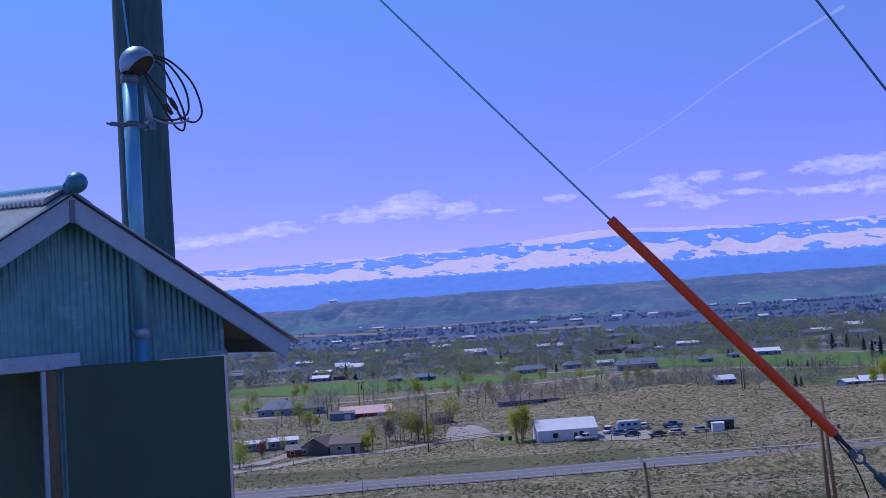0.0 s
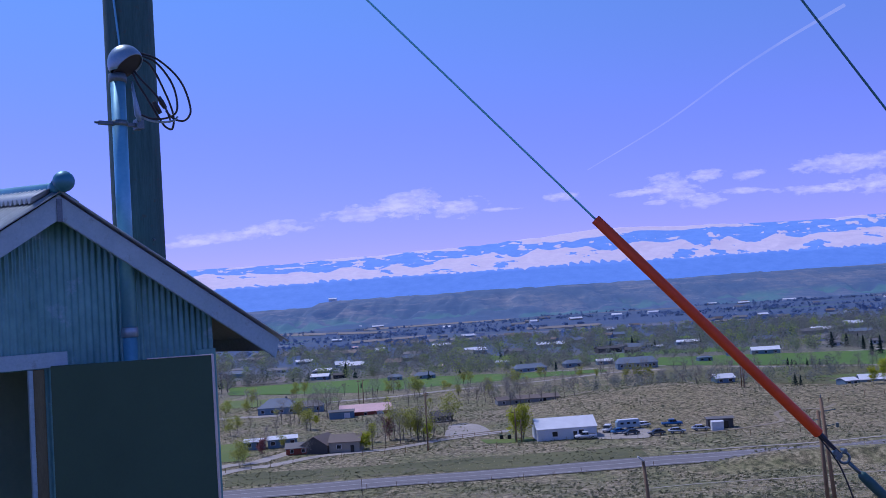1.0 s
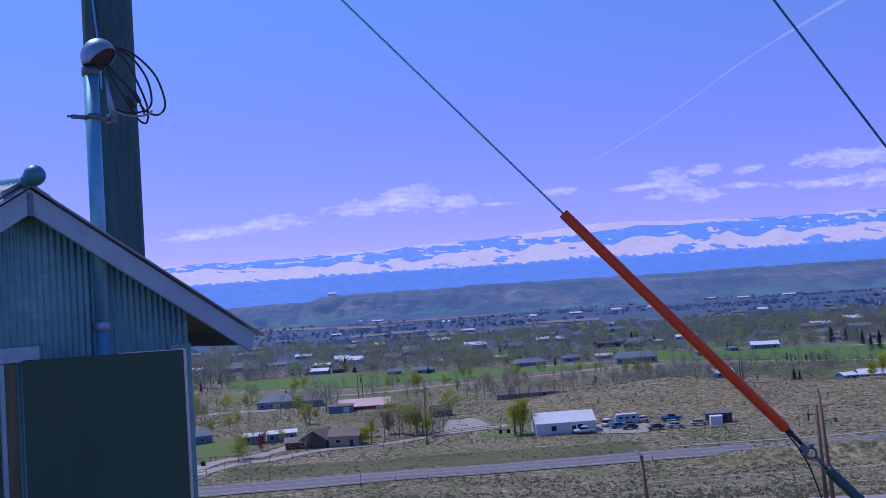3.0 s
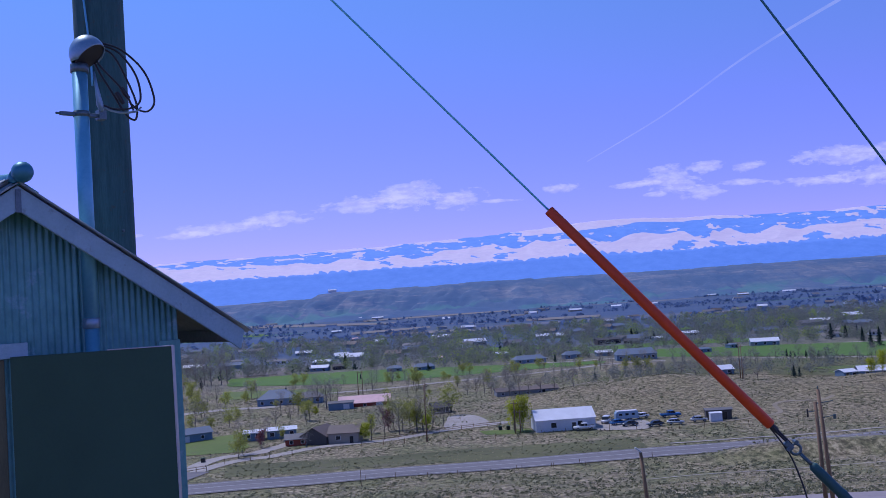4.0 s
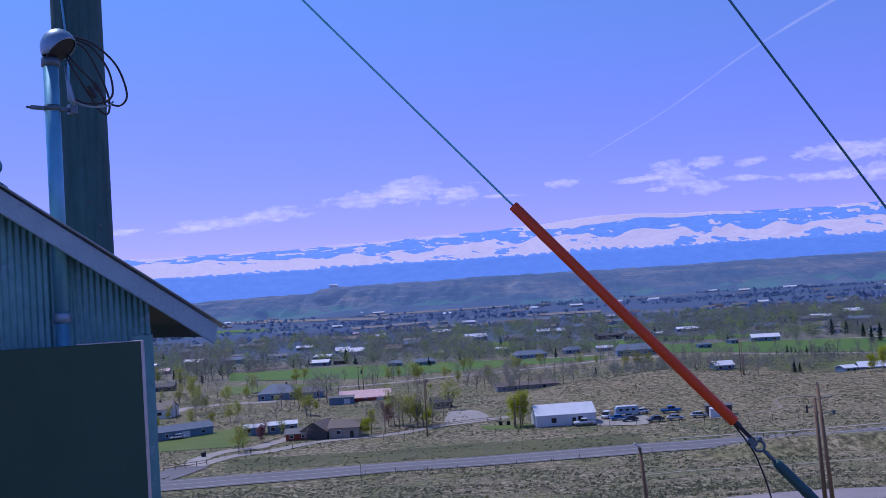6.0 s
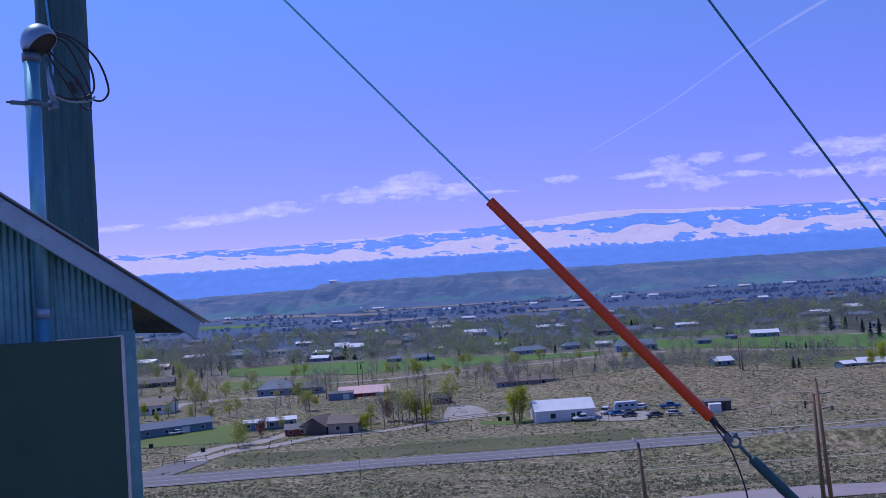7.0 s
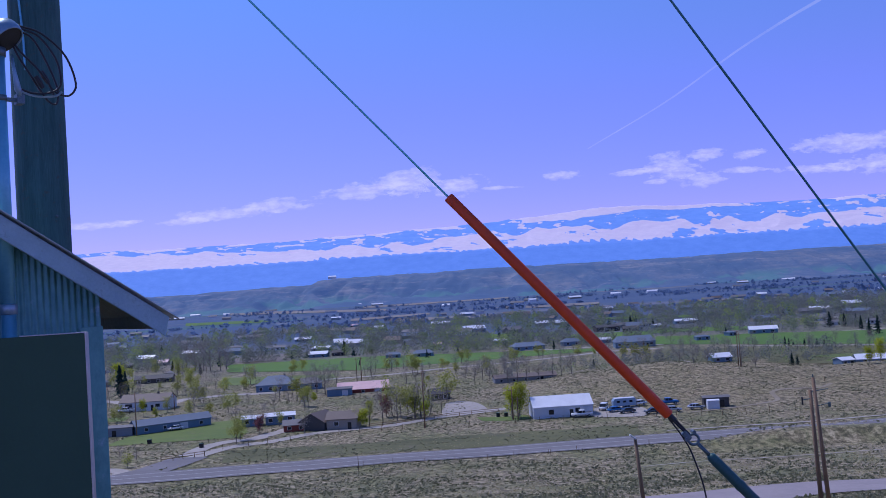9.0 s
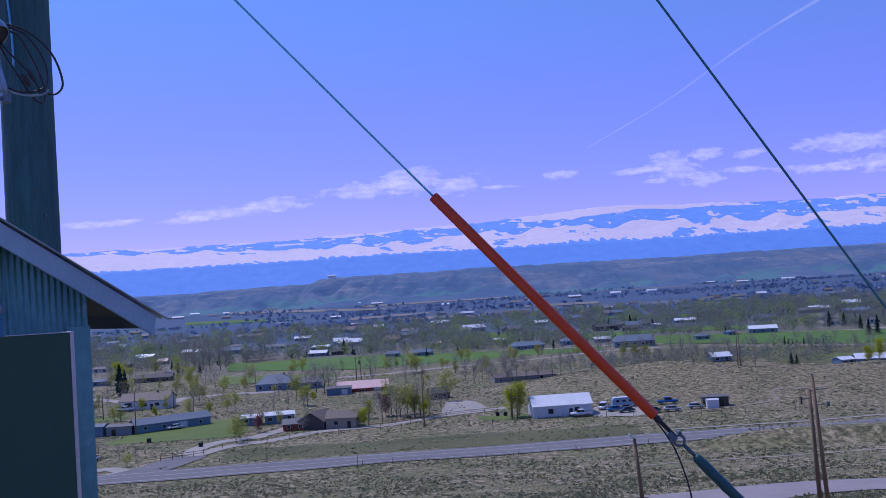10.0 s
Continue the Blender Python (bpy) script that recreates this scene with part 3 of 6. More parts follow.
    part("deadend_clamp", tube([(cx + 0.07, cy - 0.02, 1.30), (cx + 0.075, cy - 0.03, 1.22), (cx + 0.09, cy - 0.03, 1.12), (cx + 0.10, cy - 0.03, 1.085)], [0.006, 0.009, 0.018, 0.008], 10), M_HEAD, con, "", True)
    for pts in (
        [(0.12, 0, 1.425), (0.24, -0.02, 1.39), (0.36, -0.04, 1.28), (0.415, -0.04, 1.13), (0.38, -0.03, 1.065), (0.32, -0.02, 1.07), (0.27, -0.02, 1.11)],
        [(0.12, -0.01, 1.41), (0.22, -0.03, 1.37), (0.305, -0.05, 1.25), (0.325, -0.05, 1.12), (0.27, -0.04, 1.07), (0.18, -0.03, 1.06), (0.10, -0.03, 1.08)],
        [(0.12, 0.01, 1.40), (0.20, 0, 1.36), (0.28, 0.0, 1.22), (0.325, 0, 1.10), (0.315, 0, 1.02), (0.27, 0, 1.03), (0.225, 0, 1.09)],
        [(0.09, 0, 1.33), (0.13, -0.02, 1.27), (0.21, -0.03, 1.19), (0.265, -0.03, 1.12), (0.29, -0.03, 1.06)],
        [(0.09, 0.01, 1.32), (0.12, 0, 1.25), (0.18, 0, 1.16), (0.235, 0, 1.07)],
    ):
        part("cable", tube(curve([(cx + x * 0.95, cy + y, z + 0.046) for x, y, z in pts], 7), 0.0058, 8), M_CABLE, con, "black insulated cable loop", True)
    for x, z in ((0.235, 1.155), (0.205, 1.125)):
        part("splice", tube([(cx + x - 0.018, cy - 0.02, z + 0.076), (cx + x, cy - 0.02, z + 0.046), (cx + x + 0.02, cy - 0.02, z + 0.016)], [0.012, 0.015, 0.011], 8), M_CABLE, con, "black connector sleeve")
    part("messenger", tube(curve([(cx + x, cy - 0.03, z + 0.028) for x, z in ((0.09, 1.09), (0.15, 1.068), (0.22, 1.062), (0.29, 1.075), (0.32, 1.10))], 6), 0.006, 6), M_HEAD, con, "bare twisted messenger wire")


build_conduit()


# ---- guy wires ----
def build_guy():
    a, b = Vector((0.703, 4.0, 0.313)), Vector((1.528, 3.94, -0.620))
    way = (b - a).normalized()
    guy = thing("guy_wire", "steel guy wire with bright orange guard and teal turnbuckle", "guy wire", group="guy wires")
    part("strand", tube([a - way * 5.5, b + way * 0.02], 0.0046, 8), M_STRAND, guy, "", True)
    side = way.cross(Vector((0, 1, 0))).normalized()
    front = side.cross(way)
    # guard: a folded half-round channel
    bm = bmesh.new()
    rings = []
    for p in (a, a + way * 0.004, b - way * 0.004, b):
        ring = []
        inset = 0.88 if p in (a, b) else 1.0
        for r in (0.0215, 0.018):
            arc = [radians(g) for g in range(-160, 161, 20)]
            for g in (arc if r > 0.02 else arc[::-1]):
                ring.append(bm.verts.new(p + inset * r * (math.sin(g) * side - math.cos(g) * front * 1.0)))
        rings.append(ring)
    n = len(rings[0])
    for r, s in zip(rings, rings[1:]):
        for k in range(n):
            bm.faces.new((r[k], r[(k + 1) % n], s[(k + 1) % n], s[k]))
    bmesh.ops.recalc_face_normals(bm, faces=bm.faces)
    part("guard", bm, M_GUARD, guy, "bright orange plastic guy guard", True)
    part("end_clamp", tube([b - way * 0.012, b + way * 0.03], 0.013, 10), M_CABLE, guy, "dark clamp below the guard")
    for o in (-0.0045, 0.0045):
        part("strand_tail", tube([b + side * o, b + way * 0.11 + side * o * 0.6], 0.005, 8), M_CABLE, guy)
    eye = b + way * 0.135
    ring = [eye + 0.021 * (math.cos(t) * way + math.sin(t) * side) for t in (2 * math.pi * k / 20 for k in range(21))]
    part("shackle", tube(ring, 0.0058, 8, caps=False), M_STEEL, guy, "galvanised shackle", True)
    for o in (-0.021, 0.021):
        part("shackle_bolt", tube([eye - way * 0.022 + side * o - front * 0.02, eye - way * 0.022 + side * o + front * 0.02], 0.008, 8), M_STEEL, guy)
    part("clip", block(-0.02, 0.02, -0.012, 0.012, -0.012, 0.012, 0.003), M_STEEL, guy).matrix_world = Matrix.Translation(b + way * 0.105 - side * 0.01) @ way.to_track_quat("X", "Z").to_matrix().to_4x4()
    part("rod", tube([eye + way * 0.026, eye + way * 0.10], 0.008, 10), M_STEEL, guy, "", True)
    t0, t1 = eye + way * 0.085, eye + way * 0.40
    part("turnbuckle", tube([t0, t0 + way * 0.012, t0 + way * 0.05, t0 + way * 0.15, t0 + way * 0.17, t0 + way * 0.19, t1 - way * 0.05, t1 - way * 0.012, t1], [0.011, 0.019, 0.021, 0.0205, 0.023, 0.0205, 0.021, 0.018, 0.011], 16), M_TEAL, guy, "teal-painted turnbuckle body", True)
    part("rod", tube([t1 - way * 0.01, t1 + way * 1.3], 0.009, 10), M_STEEL, guy, "steel anchor rod into the ground", True)
    tail = curve([b + way * 0.005 - side * 0.01, b + way * 0.09 - side * 0.022, b + way * 0.17 - side * 0.045, b + way * 0.30 - side * 0.11, b + way * 0.40 - side * 0.19, b + way * 0.50 - side * 0.30], 8)
    part("loose_wire", tube(tail, 0.0035, 8), M_CABLE, guy, "loose dark wire tail", True)
    # the second wire
    c, e = Vector((1.531, 3.73, 1.099)), Vector((2.382, 3.73, -0.238))
    way = (e - c).normalized()
    guy2 = thing("guy_wire", "plain steel guy wire running down to the ground", "guy wire", group="guy wires")
    part("strand", tube([c - way * 5.5, e + way * 2.15], 0.0046, 8), M_STRAND_DARK, guy2, "", True)


build_guy()


# ---- plan of the valley ----
HIGHWAY = (
    (-160, 203),
    (-95, 208.5),
    (-61.7, 211.2),
    (-37.5, 213.2),
    (-2.7, 216.2),
    (40.6, 219.1),
    (62.1, 219),
    (79, 219.9),
    (97.1, 221.1),
    (150, 233),
)
TRACK_FRONT = (
    (-76.4, 215),
    (-70.6, 219.7),
    (-66, 225.9),
    (-62.4, 235.1),
    (-57.2, 245.4),
    (-51, 250.2),
    (-47.8, 251.2),
    (-37.7, 262.7),
    (-25.9, 266.7),
    (-16.7, 268.7),
    (-2.6, 279.8),
    (7.3, 284.7),
    (16.7, 288.6),
)
TRACK_DRIVE = (
    (-65.2, 237.6),
    (-63.8, 248.9),
    (-59.7, 256.2),
    (-52.8, 259.2),
    (-51.5, 263),
    (-45.9, 275.7),
)
TRACK_SIDE = (
    (-82.2, 221.6),
    (-78.9, 223.3),
    (-73, 217.4),
)
TRACK_DITCH = (
    (-54.6, 424.7),
    (-27.8, 431.6),
    (-5.3, 442.9),
    (26.5, 454.4),
    (54.6, 468.3),
    (82.2, 485.2),
    (107.5, 484.7),
)
TRACK_KNOLL = (
    (63, 256.8),
    (74.4, 260.1),
    (83.1, 263.8),
    (90.3, 268.9),
    (92.6, 280.1),
    (98, 284),
    (107, 285.8),
    (114.6, 292.3),
)
TRACK_LINE_A = (
    (50.8, 230.3),
    (65.3, 229.8),
    (81.6, 230.5),
    (97.2, 232.5),
    (107.1, 233.5),
)
TRACK_LINE_B = (
    (46.3, 221.8),
    (63.4, 223.2),
    (79.3, 224.2),
    (99.5, 226.3),
    (109.4, 227.3),
)
TRACK_LINE_C = (
    (34.7, 178.5),
    (45.7, 180.8),
    (61.3, 180.6),
    (79.5, 182.1),
    (87.7, 183.3),
)
TRACK_VILLAGE = (
    (-102.4, 376),
    (-88.3, 381.7),
    (-70.1, 379.7),
    (-75, 388.1),
)
TRACK_LEFT = (
    (-147.9, 398),
    (-128.5, 378.4),
    (-108, 351),
    (-103.6, 380.5),
)
TRACK_TOWN = (
    (31.8, 538),
    (61.1, 520.9),
    (87.1, 522),
    (112.7, 507.6),
)
TRACK_EAST = (
    (168.3, 533.3),
    (189.3, 522.5),
    (214.6, 524.7),
    (236.1, 526.4),
    (258.3, 526.4),
)
TRACK_BERM = (
    (135, 472.3),
    (157.6, 451),
    (190.4, 426),
    (204.2, 417.8),
)
YARD_GRAVEL = (
    (-1.7, 311.5),
    (2.8, 313.5),
    (8, 306.2),
    (10.7, 286.8),
    (4.7, 282.2),
    (-2.6, 283.8),
)
YARD_CARS = (
    (40.6, 275.9),
    (48.8, 276.5),
    (53.6, 268.9),
    (50.9, 256.3),
    (43.7, 257.7),
    (38.2, 260.4),
)
GRAVEL_ROAD = (
    (26.6, 121.8),
    (33, 124.4),
    (40.8, 128.4),
    (48.5, 129.1),
    (56.8, 127.9),
    (62.4, 128.4),
)
FIELD_GREEN_W = (
    (-115.6, 503.4),
    (-43.2, 463.8),
    (-51.5, 558.1),
    (-128.5, 560.5),
)
FIELD_GREEN_E = (
    (-43.2, 463.8),
    (78, 494.1),
    (81.7, 508.1),
    (-51.5, 558.1),
)
FIELD_LOW = (
    (-100.8, 426.6),
    (-49.2, 420.7),
    (-52.5, 450.1),
    (-110.7, 469.4),
)
FIELD_PLOUGHED = (
    (-134.9, 573.9),
    (-96.7, 579.5),
    (-106.1, 637),
    (-146.5, 624.2),
)
FIELD_TOWN = (
    (72.3, 584.4),
    (119.8, 567.6),
    (135.8, 641.7),
    (80.6, 649.4),
)
FIELD_EAST = (
    (109.2, 512),
    (204.2, 417.8),
    (248, 505.9),
    (123.3, 576.3),
)
FIELD_EAST_B = (
    (129.1, 610.7),
    (184.5, 588.7),
    (195.3, 622.6),
    (140.1, 661.3),
)
FIELD_EAST_C = (
    (131.9, 355.2),
    (161.8, 363),
    (175.8, 393.9),
    (145.3, 390.9),
)
LAWN_WEST = (
    (-94.8, 262.3),
    (-57, 264.9),
    (-65.4, 304.6),
    (-92.3, 283.1),
)
LAWN_BARN = (
    (-63.7, 266.4),
    (-57.9, 271.9),
    (-62.1, 292.4),
    (-69.2, 289.9),
)
LAWN_HOUSE = (
    (-118.3, 317.9),
    (-106.3, 317.9),
    (-109.9, 329.1),
    (-123.1, 330.8),
)
LAWN_WHITE = (
    (6.6, 266.1),
    (21.8, 263.2),
    (22.5, 270.7),
    (6.9, 273.9),
)
LAWN_CARS = (
    (45.3, 266.1),
    (52.7, 264.6),
    (53.8, 270.1),
    (46.3, 271.5),
)
TRACK_CREST = (
    (44.8, 369.7),
    (60.6, 387.6),
    (77.7, 405.9),
    (89.5, 405.5),
    (89.5, 355.2),
)
TRACK_APRON = (
    (-78.8, 207.3),
    (-73.7, 211.8),
    (-68.9, 218.5),
    (-65.7, 227.2),
    (-63.7, 234.8),
)
MEADOW_EAST = (
    (62, 372),
    (172, 342),
    (214, 404),
    (104, 478),
)
VERGE = (
    (-53.3, 224),
    (43, 224.9),
    (46.8, 243.4),
    (-57, 240.4),
)
TOWN_STRIP_A = (
    (24.4, 665),
    (80.6, 649.4),
    (86, 691.2),
    (26.5, 717),
)
TOWN_STRIP_B = (
    (-173, 1004.5),
    (-75.7, 960),
    (-81.7, 1038.5),
    (-190.8, 1109.1),
)
TOWN_STRIP_C = (
    (184.5, 801.8),
    (241.8, 761.4),
    (253.9, 799.2),
    (194.2, 843.5),
)
TOWN_STRIP_D = (
    (-71.3, 1170.5),
    (42, 1098.3),
    (45.3, 1179.3),
    (-77.6, 1277.2),
)
TOWN_STRIP_E = (
    (103.5, 866.5),
    (183.6, 818.4),
    (191.2, 851.7),
    (109.6, 916.4),
)
TOWN_STRIP_F = (
    (-416.4, 1537.5),
    (-268.9, 1467.8),
    (-292.3, 1596.6),
    (-465.5, 1719.9),
)
TOWN_STRIP_G = (
    (231.7, 658.4),
    (291.6, 622.6),
    (303.2, 647.2),
    (244.4, 694.1),
)
PALE_STRIP_A = (
    (-511.5, 2238.1),
    (-89.2, 1681.8),
    (-95.8, 1807.8),
    (-602.4, 2637),
)
PALE_STRIP_B = (
    (-127, 1266.4),
    (-24.5, 1345.3),
    (-25.8, 1424.4),
    (-136.5, 1362.7),
)
PALE_STRIP_C = (
    (110.2, 1355.6),
    (209, 1328.1),
    (225.8, 1433.8),
    (119.4, 1466.6),
)
PALE_STRIP_D = (
    (291.2, 1188.6),
    (406.2, 1104.6),
    (428.8, 1165.8),
    (306.8, 1251.7),
)
PALE_STRIP_E = (
    (-180.5, 2051),
    (139.2, 2164.9),
    (148.2, 2302.2),
    (-197.3, 2243.1),
)
HOUSES_BLUE = (
    (96.9, 506.6, 20.5, 11, 3.2, 2.6),
    (43.4, 535.5, 16.8, 10.1, 2.2, 1.9),
    (68.7, 546.2, 9.9, 6, 2.5, 1.6),
    (-30.8, 535.3, 7.8, 6, 2.2, 1.2),
    (-14.3, 532.6, 10.8, 6.5, 2.2, 1.5),
    (137, 523.8, 7.3, 6, 2.2, 0.6),
    (158.3, 543.8, 4.7, 6, 2.2, 0.5),
    (-167, 463.8, 8.1, 6, 2.2, 0.8),
)
HOUSES_WHITE_ROOF = (
    (20.3, 766.6, 16.9, 10.2, 3.6, 2.2),
    (178.4, 549.5, 15.3, 9.2, 2.6, 1.6),
    (102, 366, 7.2, 6, 2.0, 1.3),
    (87.5, 551.5, 9, 6, 2.2, 1),
    (-84.6, 646.2, 12.4, 7.4, 2.2, 1.3),
    (-78.2, 584, 10.9, 6.5, 2.2, 1.4),
    (32.6, 604.6, 7.4, 6, 2.2, 0.9),
    (150, 345, 11, 6.5, 2.0, 1.5),
    (141, 347, 5, 6, 1.9, 0.8),
    (-120.2, 800.9, 13.5, 8.1, 2.2, 1.4),
    (143.7, 667.9, 5.8, 6, 2.2, 0.8),
    (173.9, 708.9, 16.5, 9.9, 2.2, 1.2),
)
HOUSES_DARK = (
    (109.4, 669.8, 16.4, 9.8, 3.1, 1.2),
    (122.3, 648.3, 10.6, 6.3, 2.3, 1.5),
    (-143.4, 470.6, 17.7, 10.6, 2.2, 1.4),
    (-4, 325, 6.4, 6, 2.2, 1.5),
    (-196.4, 587, 9.2, 6, 2.2, 1),
    (-67.1, 586.8, 7.5, 6, 2.2, 1),
)
HOUSES_PALE = (
    (-201.2, 559.9, 9.1, 6, 2.2, 1),
    (-144.7, 500.9, 4.4, 6, 2.2, 0.6),
    (-160.7, 729.6, 10.6, 6.4, 2.2, 1.1),
    (-123.3, 693.2, 16.1, 9.7, 2.2, 1.2),
    (-1.6, 848.4, 7.4, 6, 2.2, 1),
    (141.7, 700.8, 12.2, 7.3, 2.2, 0.8),
    (-191.6, 915.5, 16, 9.6, 2.2, 1.6),
    (-18.5, 899.8, 15.7, 9.4, 2.2, 1),
    (243.3, 637.4, 11.1, 6.7, 2.2, 1.1),
    (253, 574.9, 7.7, 6, 2.2, 1),
    (231.2, 579.8, 6.8, 6, 2.2, 0.7),
)
HOUSES_RED = (
    (-177.8, 598.4, 8.4, 6, 2.2, 1.2),
    (-103.8, 1063, 8.7, 6, 2.2, 1.2),
    (-7.1, 608.6, 5.3, 6, 2.2, 0.7),
)
TREES_YELLOW = (
    (16.6, 268.4, 7.8),
    (18.8, 268.9, 8.8),
    (-24.5, 269, 5.4),
    (-10.8, 281.6, 5.9),
    (-24.1, 284.7, 5),
    (-48.2, 340.9, 3.6),
    (-7.5, 277.7, 4.6),
    (142.6, 321.1, 7.1),
    (138.3, 319.4, 6),
    (-103.7, 326.2, 5.3),
    (-96.9, 317.6, 3.7),
    (-159.7, 467.3, 10.9),
)
TREES_GREEN = (
    (-1.4, 315.8, 9.2),
    (-93.7, 406, 5.2),
    (-86, 405.6, 5.2),
    (-17.7, 288.7, 9.5),
    (-14.8, 282.5, 8.6),
    (-13, 289, 8.1),
    (-8.9, 281.9, 9.9),
    (-26.2, 271, 4.1),
    (-50, 281.1, 4.3),
    (-70.6, 466.4, 6.6),
    (-56.1, 252, 6.5),
    (74, 411.2, 7.2),
    (79.2, 413.4, 7.7),
    (84.4, 415.2, 6.8),
    (-91.5, 391.7, 5.5),
    (-85.2, 398.5, 4.7),
    (-107, 411.1, 6.3),
    (-56.5, 258.7, 6.1),
    (-76, 226.4, 3.4),
)
TREES_BARE_W = (
    (-84.2, 420.2, 7.4),
    (-51, 369.4, 11.2),
    (-47, 363.1, 12.3),
    (-45.7, 365.9, 9.9),
    (-55.3, 283.5, 6.3),
    (-58.9, 285, 5),
    (-3, 291.5, 5.8),
    (-23.2, 272.7, 7.3),
    (-19.6, 275.7, 9),
    (-6, 293, 5.5),
    (-40.2, 263.8, 5.3),
    (-15.6, 278, 9.8),
    (-10.5, 280.4, 9.5),
    (-6.3, 285.6, 6.7),
    (-87.8, 241, 4.5),
    (-81.1, 236.3, 3.6),
    (-77.5, 237.4, 3.3),
    (-145.2, 535.2, 15.7),
    (-139.5, 531.2, 16.8),
    (-133.8, 527.2, 15.4),
    (-129.3, 523.8, 17.2),
    (-122.7, 519.3, 15.8),
    (-122, 529.5, 14.9),
    (-102.9, 408.9, 7.2),
)
TREES_BARE_E = (
    (6.1, 376.2, 6.6),
    (9.5, 378.2, 7.5),
    (12.7, 377.8, 8.4),
    (15.2, 373.4, 7),
    (21.2, 355.7, 9.6),
    (24.8, 356.9, 10.4),
    (28.2, 357.6, 8.8),
    (32.8, 357.6, 8),
    (37.2, 350.8, 9),
    (45.3, 360.7, 8.4),
    (-19.4, 441.9, 5.2),
    (-14.3, 398.6, 5.1),
    (17.4, 362.7, 6.4),
    (41.1, 357.6, 7.1),
    (79, 363.3, 5.5),
    (84.2, 354.4, 6.2),
    (88.2, 350.3, 7),
    (92.8, 348.4, 6.5),
    (104.1, 345.8, 7.3),
    (108.4, 343.6, 6),
)
TREES_BLOSSOM = (
    (-19.3, 287.1, 5.7),
    (-53.6, 269.8, 4.4),
)
TREES_CONIFER = (
    (-63.1, 585.1, 8.9),
    (56.6, 521.4, 4.9),
    (-46, 495.3, 2.9),
    (60, 404.2, 3.3),
    (157.9, 455.3, 4),
    (159.2, 453.9, 3.2),
    (160.6, 451.9, 2.6),
    (164.2, 447.6, 3.4),
    (165.8, 446.1, 3.7),
    (168.3, 443.3, 3.4),
    (170.5, 440.4, 3.4),
    (-93.5, 576.4, 5.4),
    (-11.8, 518.7, 4.9),
    (-137, 402.4, 13.2),
    (-142.4, 509.3, 6),
    (-128.6, 499.6, 5.8),
    (-202.7, 683.5, 8.8),
    (-153.9, 538.1, 5.7),
    (-187.7, 693.1, 6.5),
    (-136, 405.8, 10.5),
)
TREES_CONIFER_E = (
    (158.6, 553.2, 4.5),
    (220.8, 560.3, 9.2),
    (229.8, 561.5, 7.9),
    (209.2, 481.5, 8.5),
    (215.1, 485.1, 9.7),
    (223.7, 524.7, 8),
    (123.3, 349.2, 4.6),
    (125.9, 351.1, 3.8),
    (183.6, 709.2, 6.6),
    (134.2, 710.8, 8.3),
    (143, 675, 6.3),
    (242.1, 574.9, 6.7),
    (-27.7, 611.5, 5),
)
POLES = (
    (-37.1, 386.9, 11.3),
    (-35.4, 388.1, 11.4),
    (-7.3, 260.2, 15.2),
    (-9.7, 356.5, 7.5),
    (16.7, 264.7, 8.7),
    (18.1, 264.9, 6.2),
    (103.9, 348.8, 12.7),
    (103.9, 346.2, 12.2),
    (-91.3, 280.7, 12.8),
    (-115.5, 322, 8.3),
    (-97.3, 340.9, 5.6),
    (-118.3, 366, 4.3),
)
ROAD_POSTS = (
    (-19.9, 202.6, 3.3),
    (42.8, 212.5, 1.2),
    (13, 209.8, 1),
    (20.6, 210.5, 0.9),
    (27, 213, 0.9),
)
FENCE_ROAD = (
    (-57.8, 244),
    (-42, 251.4),
    (-16.2, 259.1),
    (13.8, 257.4),
    (43.7, 257.7),
    (61.4, 250.8),
    (75.2, 248.2),
    (97.4, 249.8),
)
FENCE_NEAR = (
    (-19.4, 207.4),
    (-6.2, 207.8),
    (10.6, 208.1),
    (27.6, 208.5),
)
FENCE_DRIVE = (
    (-69.5, 230.8),
    (-66.3, 231.8),
    (-64, 233.3),
    (-59.9, 235.9),
)
FENCE_TRACK = (
    (-22.9, 268.4),
    (-13.6, 270.4),
    (-2.6, 277.7),
    (8.9, 282.5),
    (15.4, 282.8),
)
FENCE_KNOLL = (
    (114.1, 296.1),
    (123, 300.3),
    (133.2, 300.3),
    (141.9, 299.6),
)
CLOUDS = (
    (-159, 502, 171, 55),
    (-382, 474, 207, 33),
    (84, 473, 124, 41),
    (-801, 430, 144, 28),
    (-1066, 403, 207, 25),
    (-1262, 381, 133, 14),
    (-1664, 387, 166, 17),
    (604, 490, 75, 25),
    (1140, 499, 127, 50),
    (978, 484, 111, 14),
    (1311, 549, 91, 25),
    (1526, 538, 77, 22),
    (1499, 462, 94, 14),
    (1293, 422, 99, 28),
    (1064, 431, 50, 10),
    (2053, 567, 262, 39),
    (1919, 444, 235, 19),
    (2155, 452, 171, 39),
    (282, 449, 94, 8),
    (-1525, 395, 61, 8),
)
CONTRAIL = (
    (734, 610),
    (1136, 819),
    (1484, 1037),
    (1716, 1168),
    (1912, 1268),
    (2063, 1343),
)


# ---- roads, tracks and fields ----
M_ASPHALT = surface("worn_asphalt", (0.13, 0.12, 0.125), (0.22, 0.205, 0.21), 1.2, 0.12, 0.9, 0.0, 0.0, place="World", stretch=(0.3, 1, 1))
M_DIRT = surface("pale_dirt_track", (0.27, 0.24, 0.21), (0.43, 0.385, 0.34), 0.8, 0.12, 0.95, 0.0, 0.3, 0.05, place="World")
M_PATH = surface("worn_soil_path", (0.19, 0.155, 0.105), (0.33, 0.275, 0.19), 0.8, 0.12, 0.95, 0.0, 0.3, 0.05, place="World")
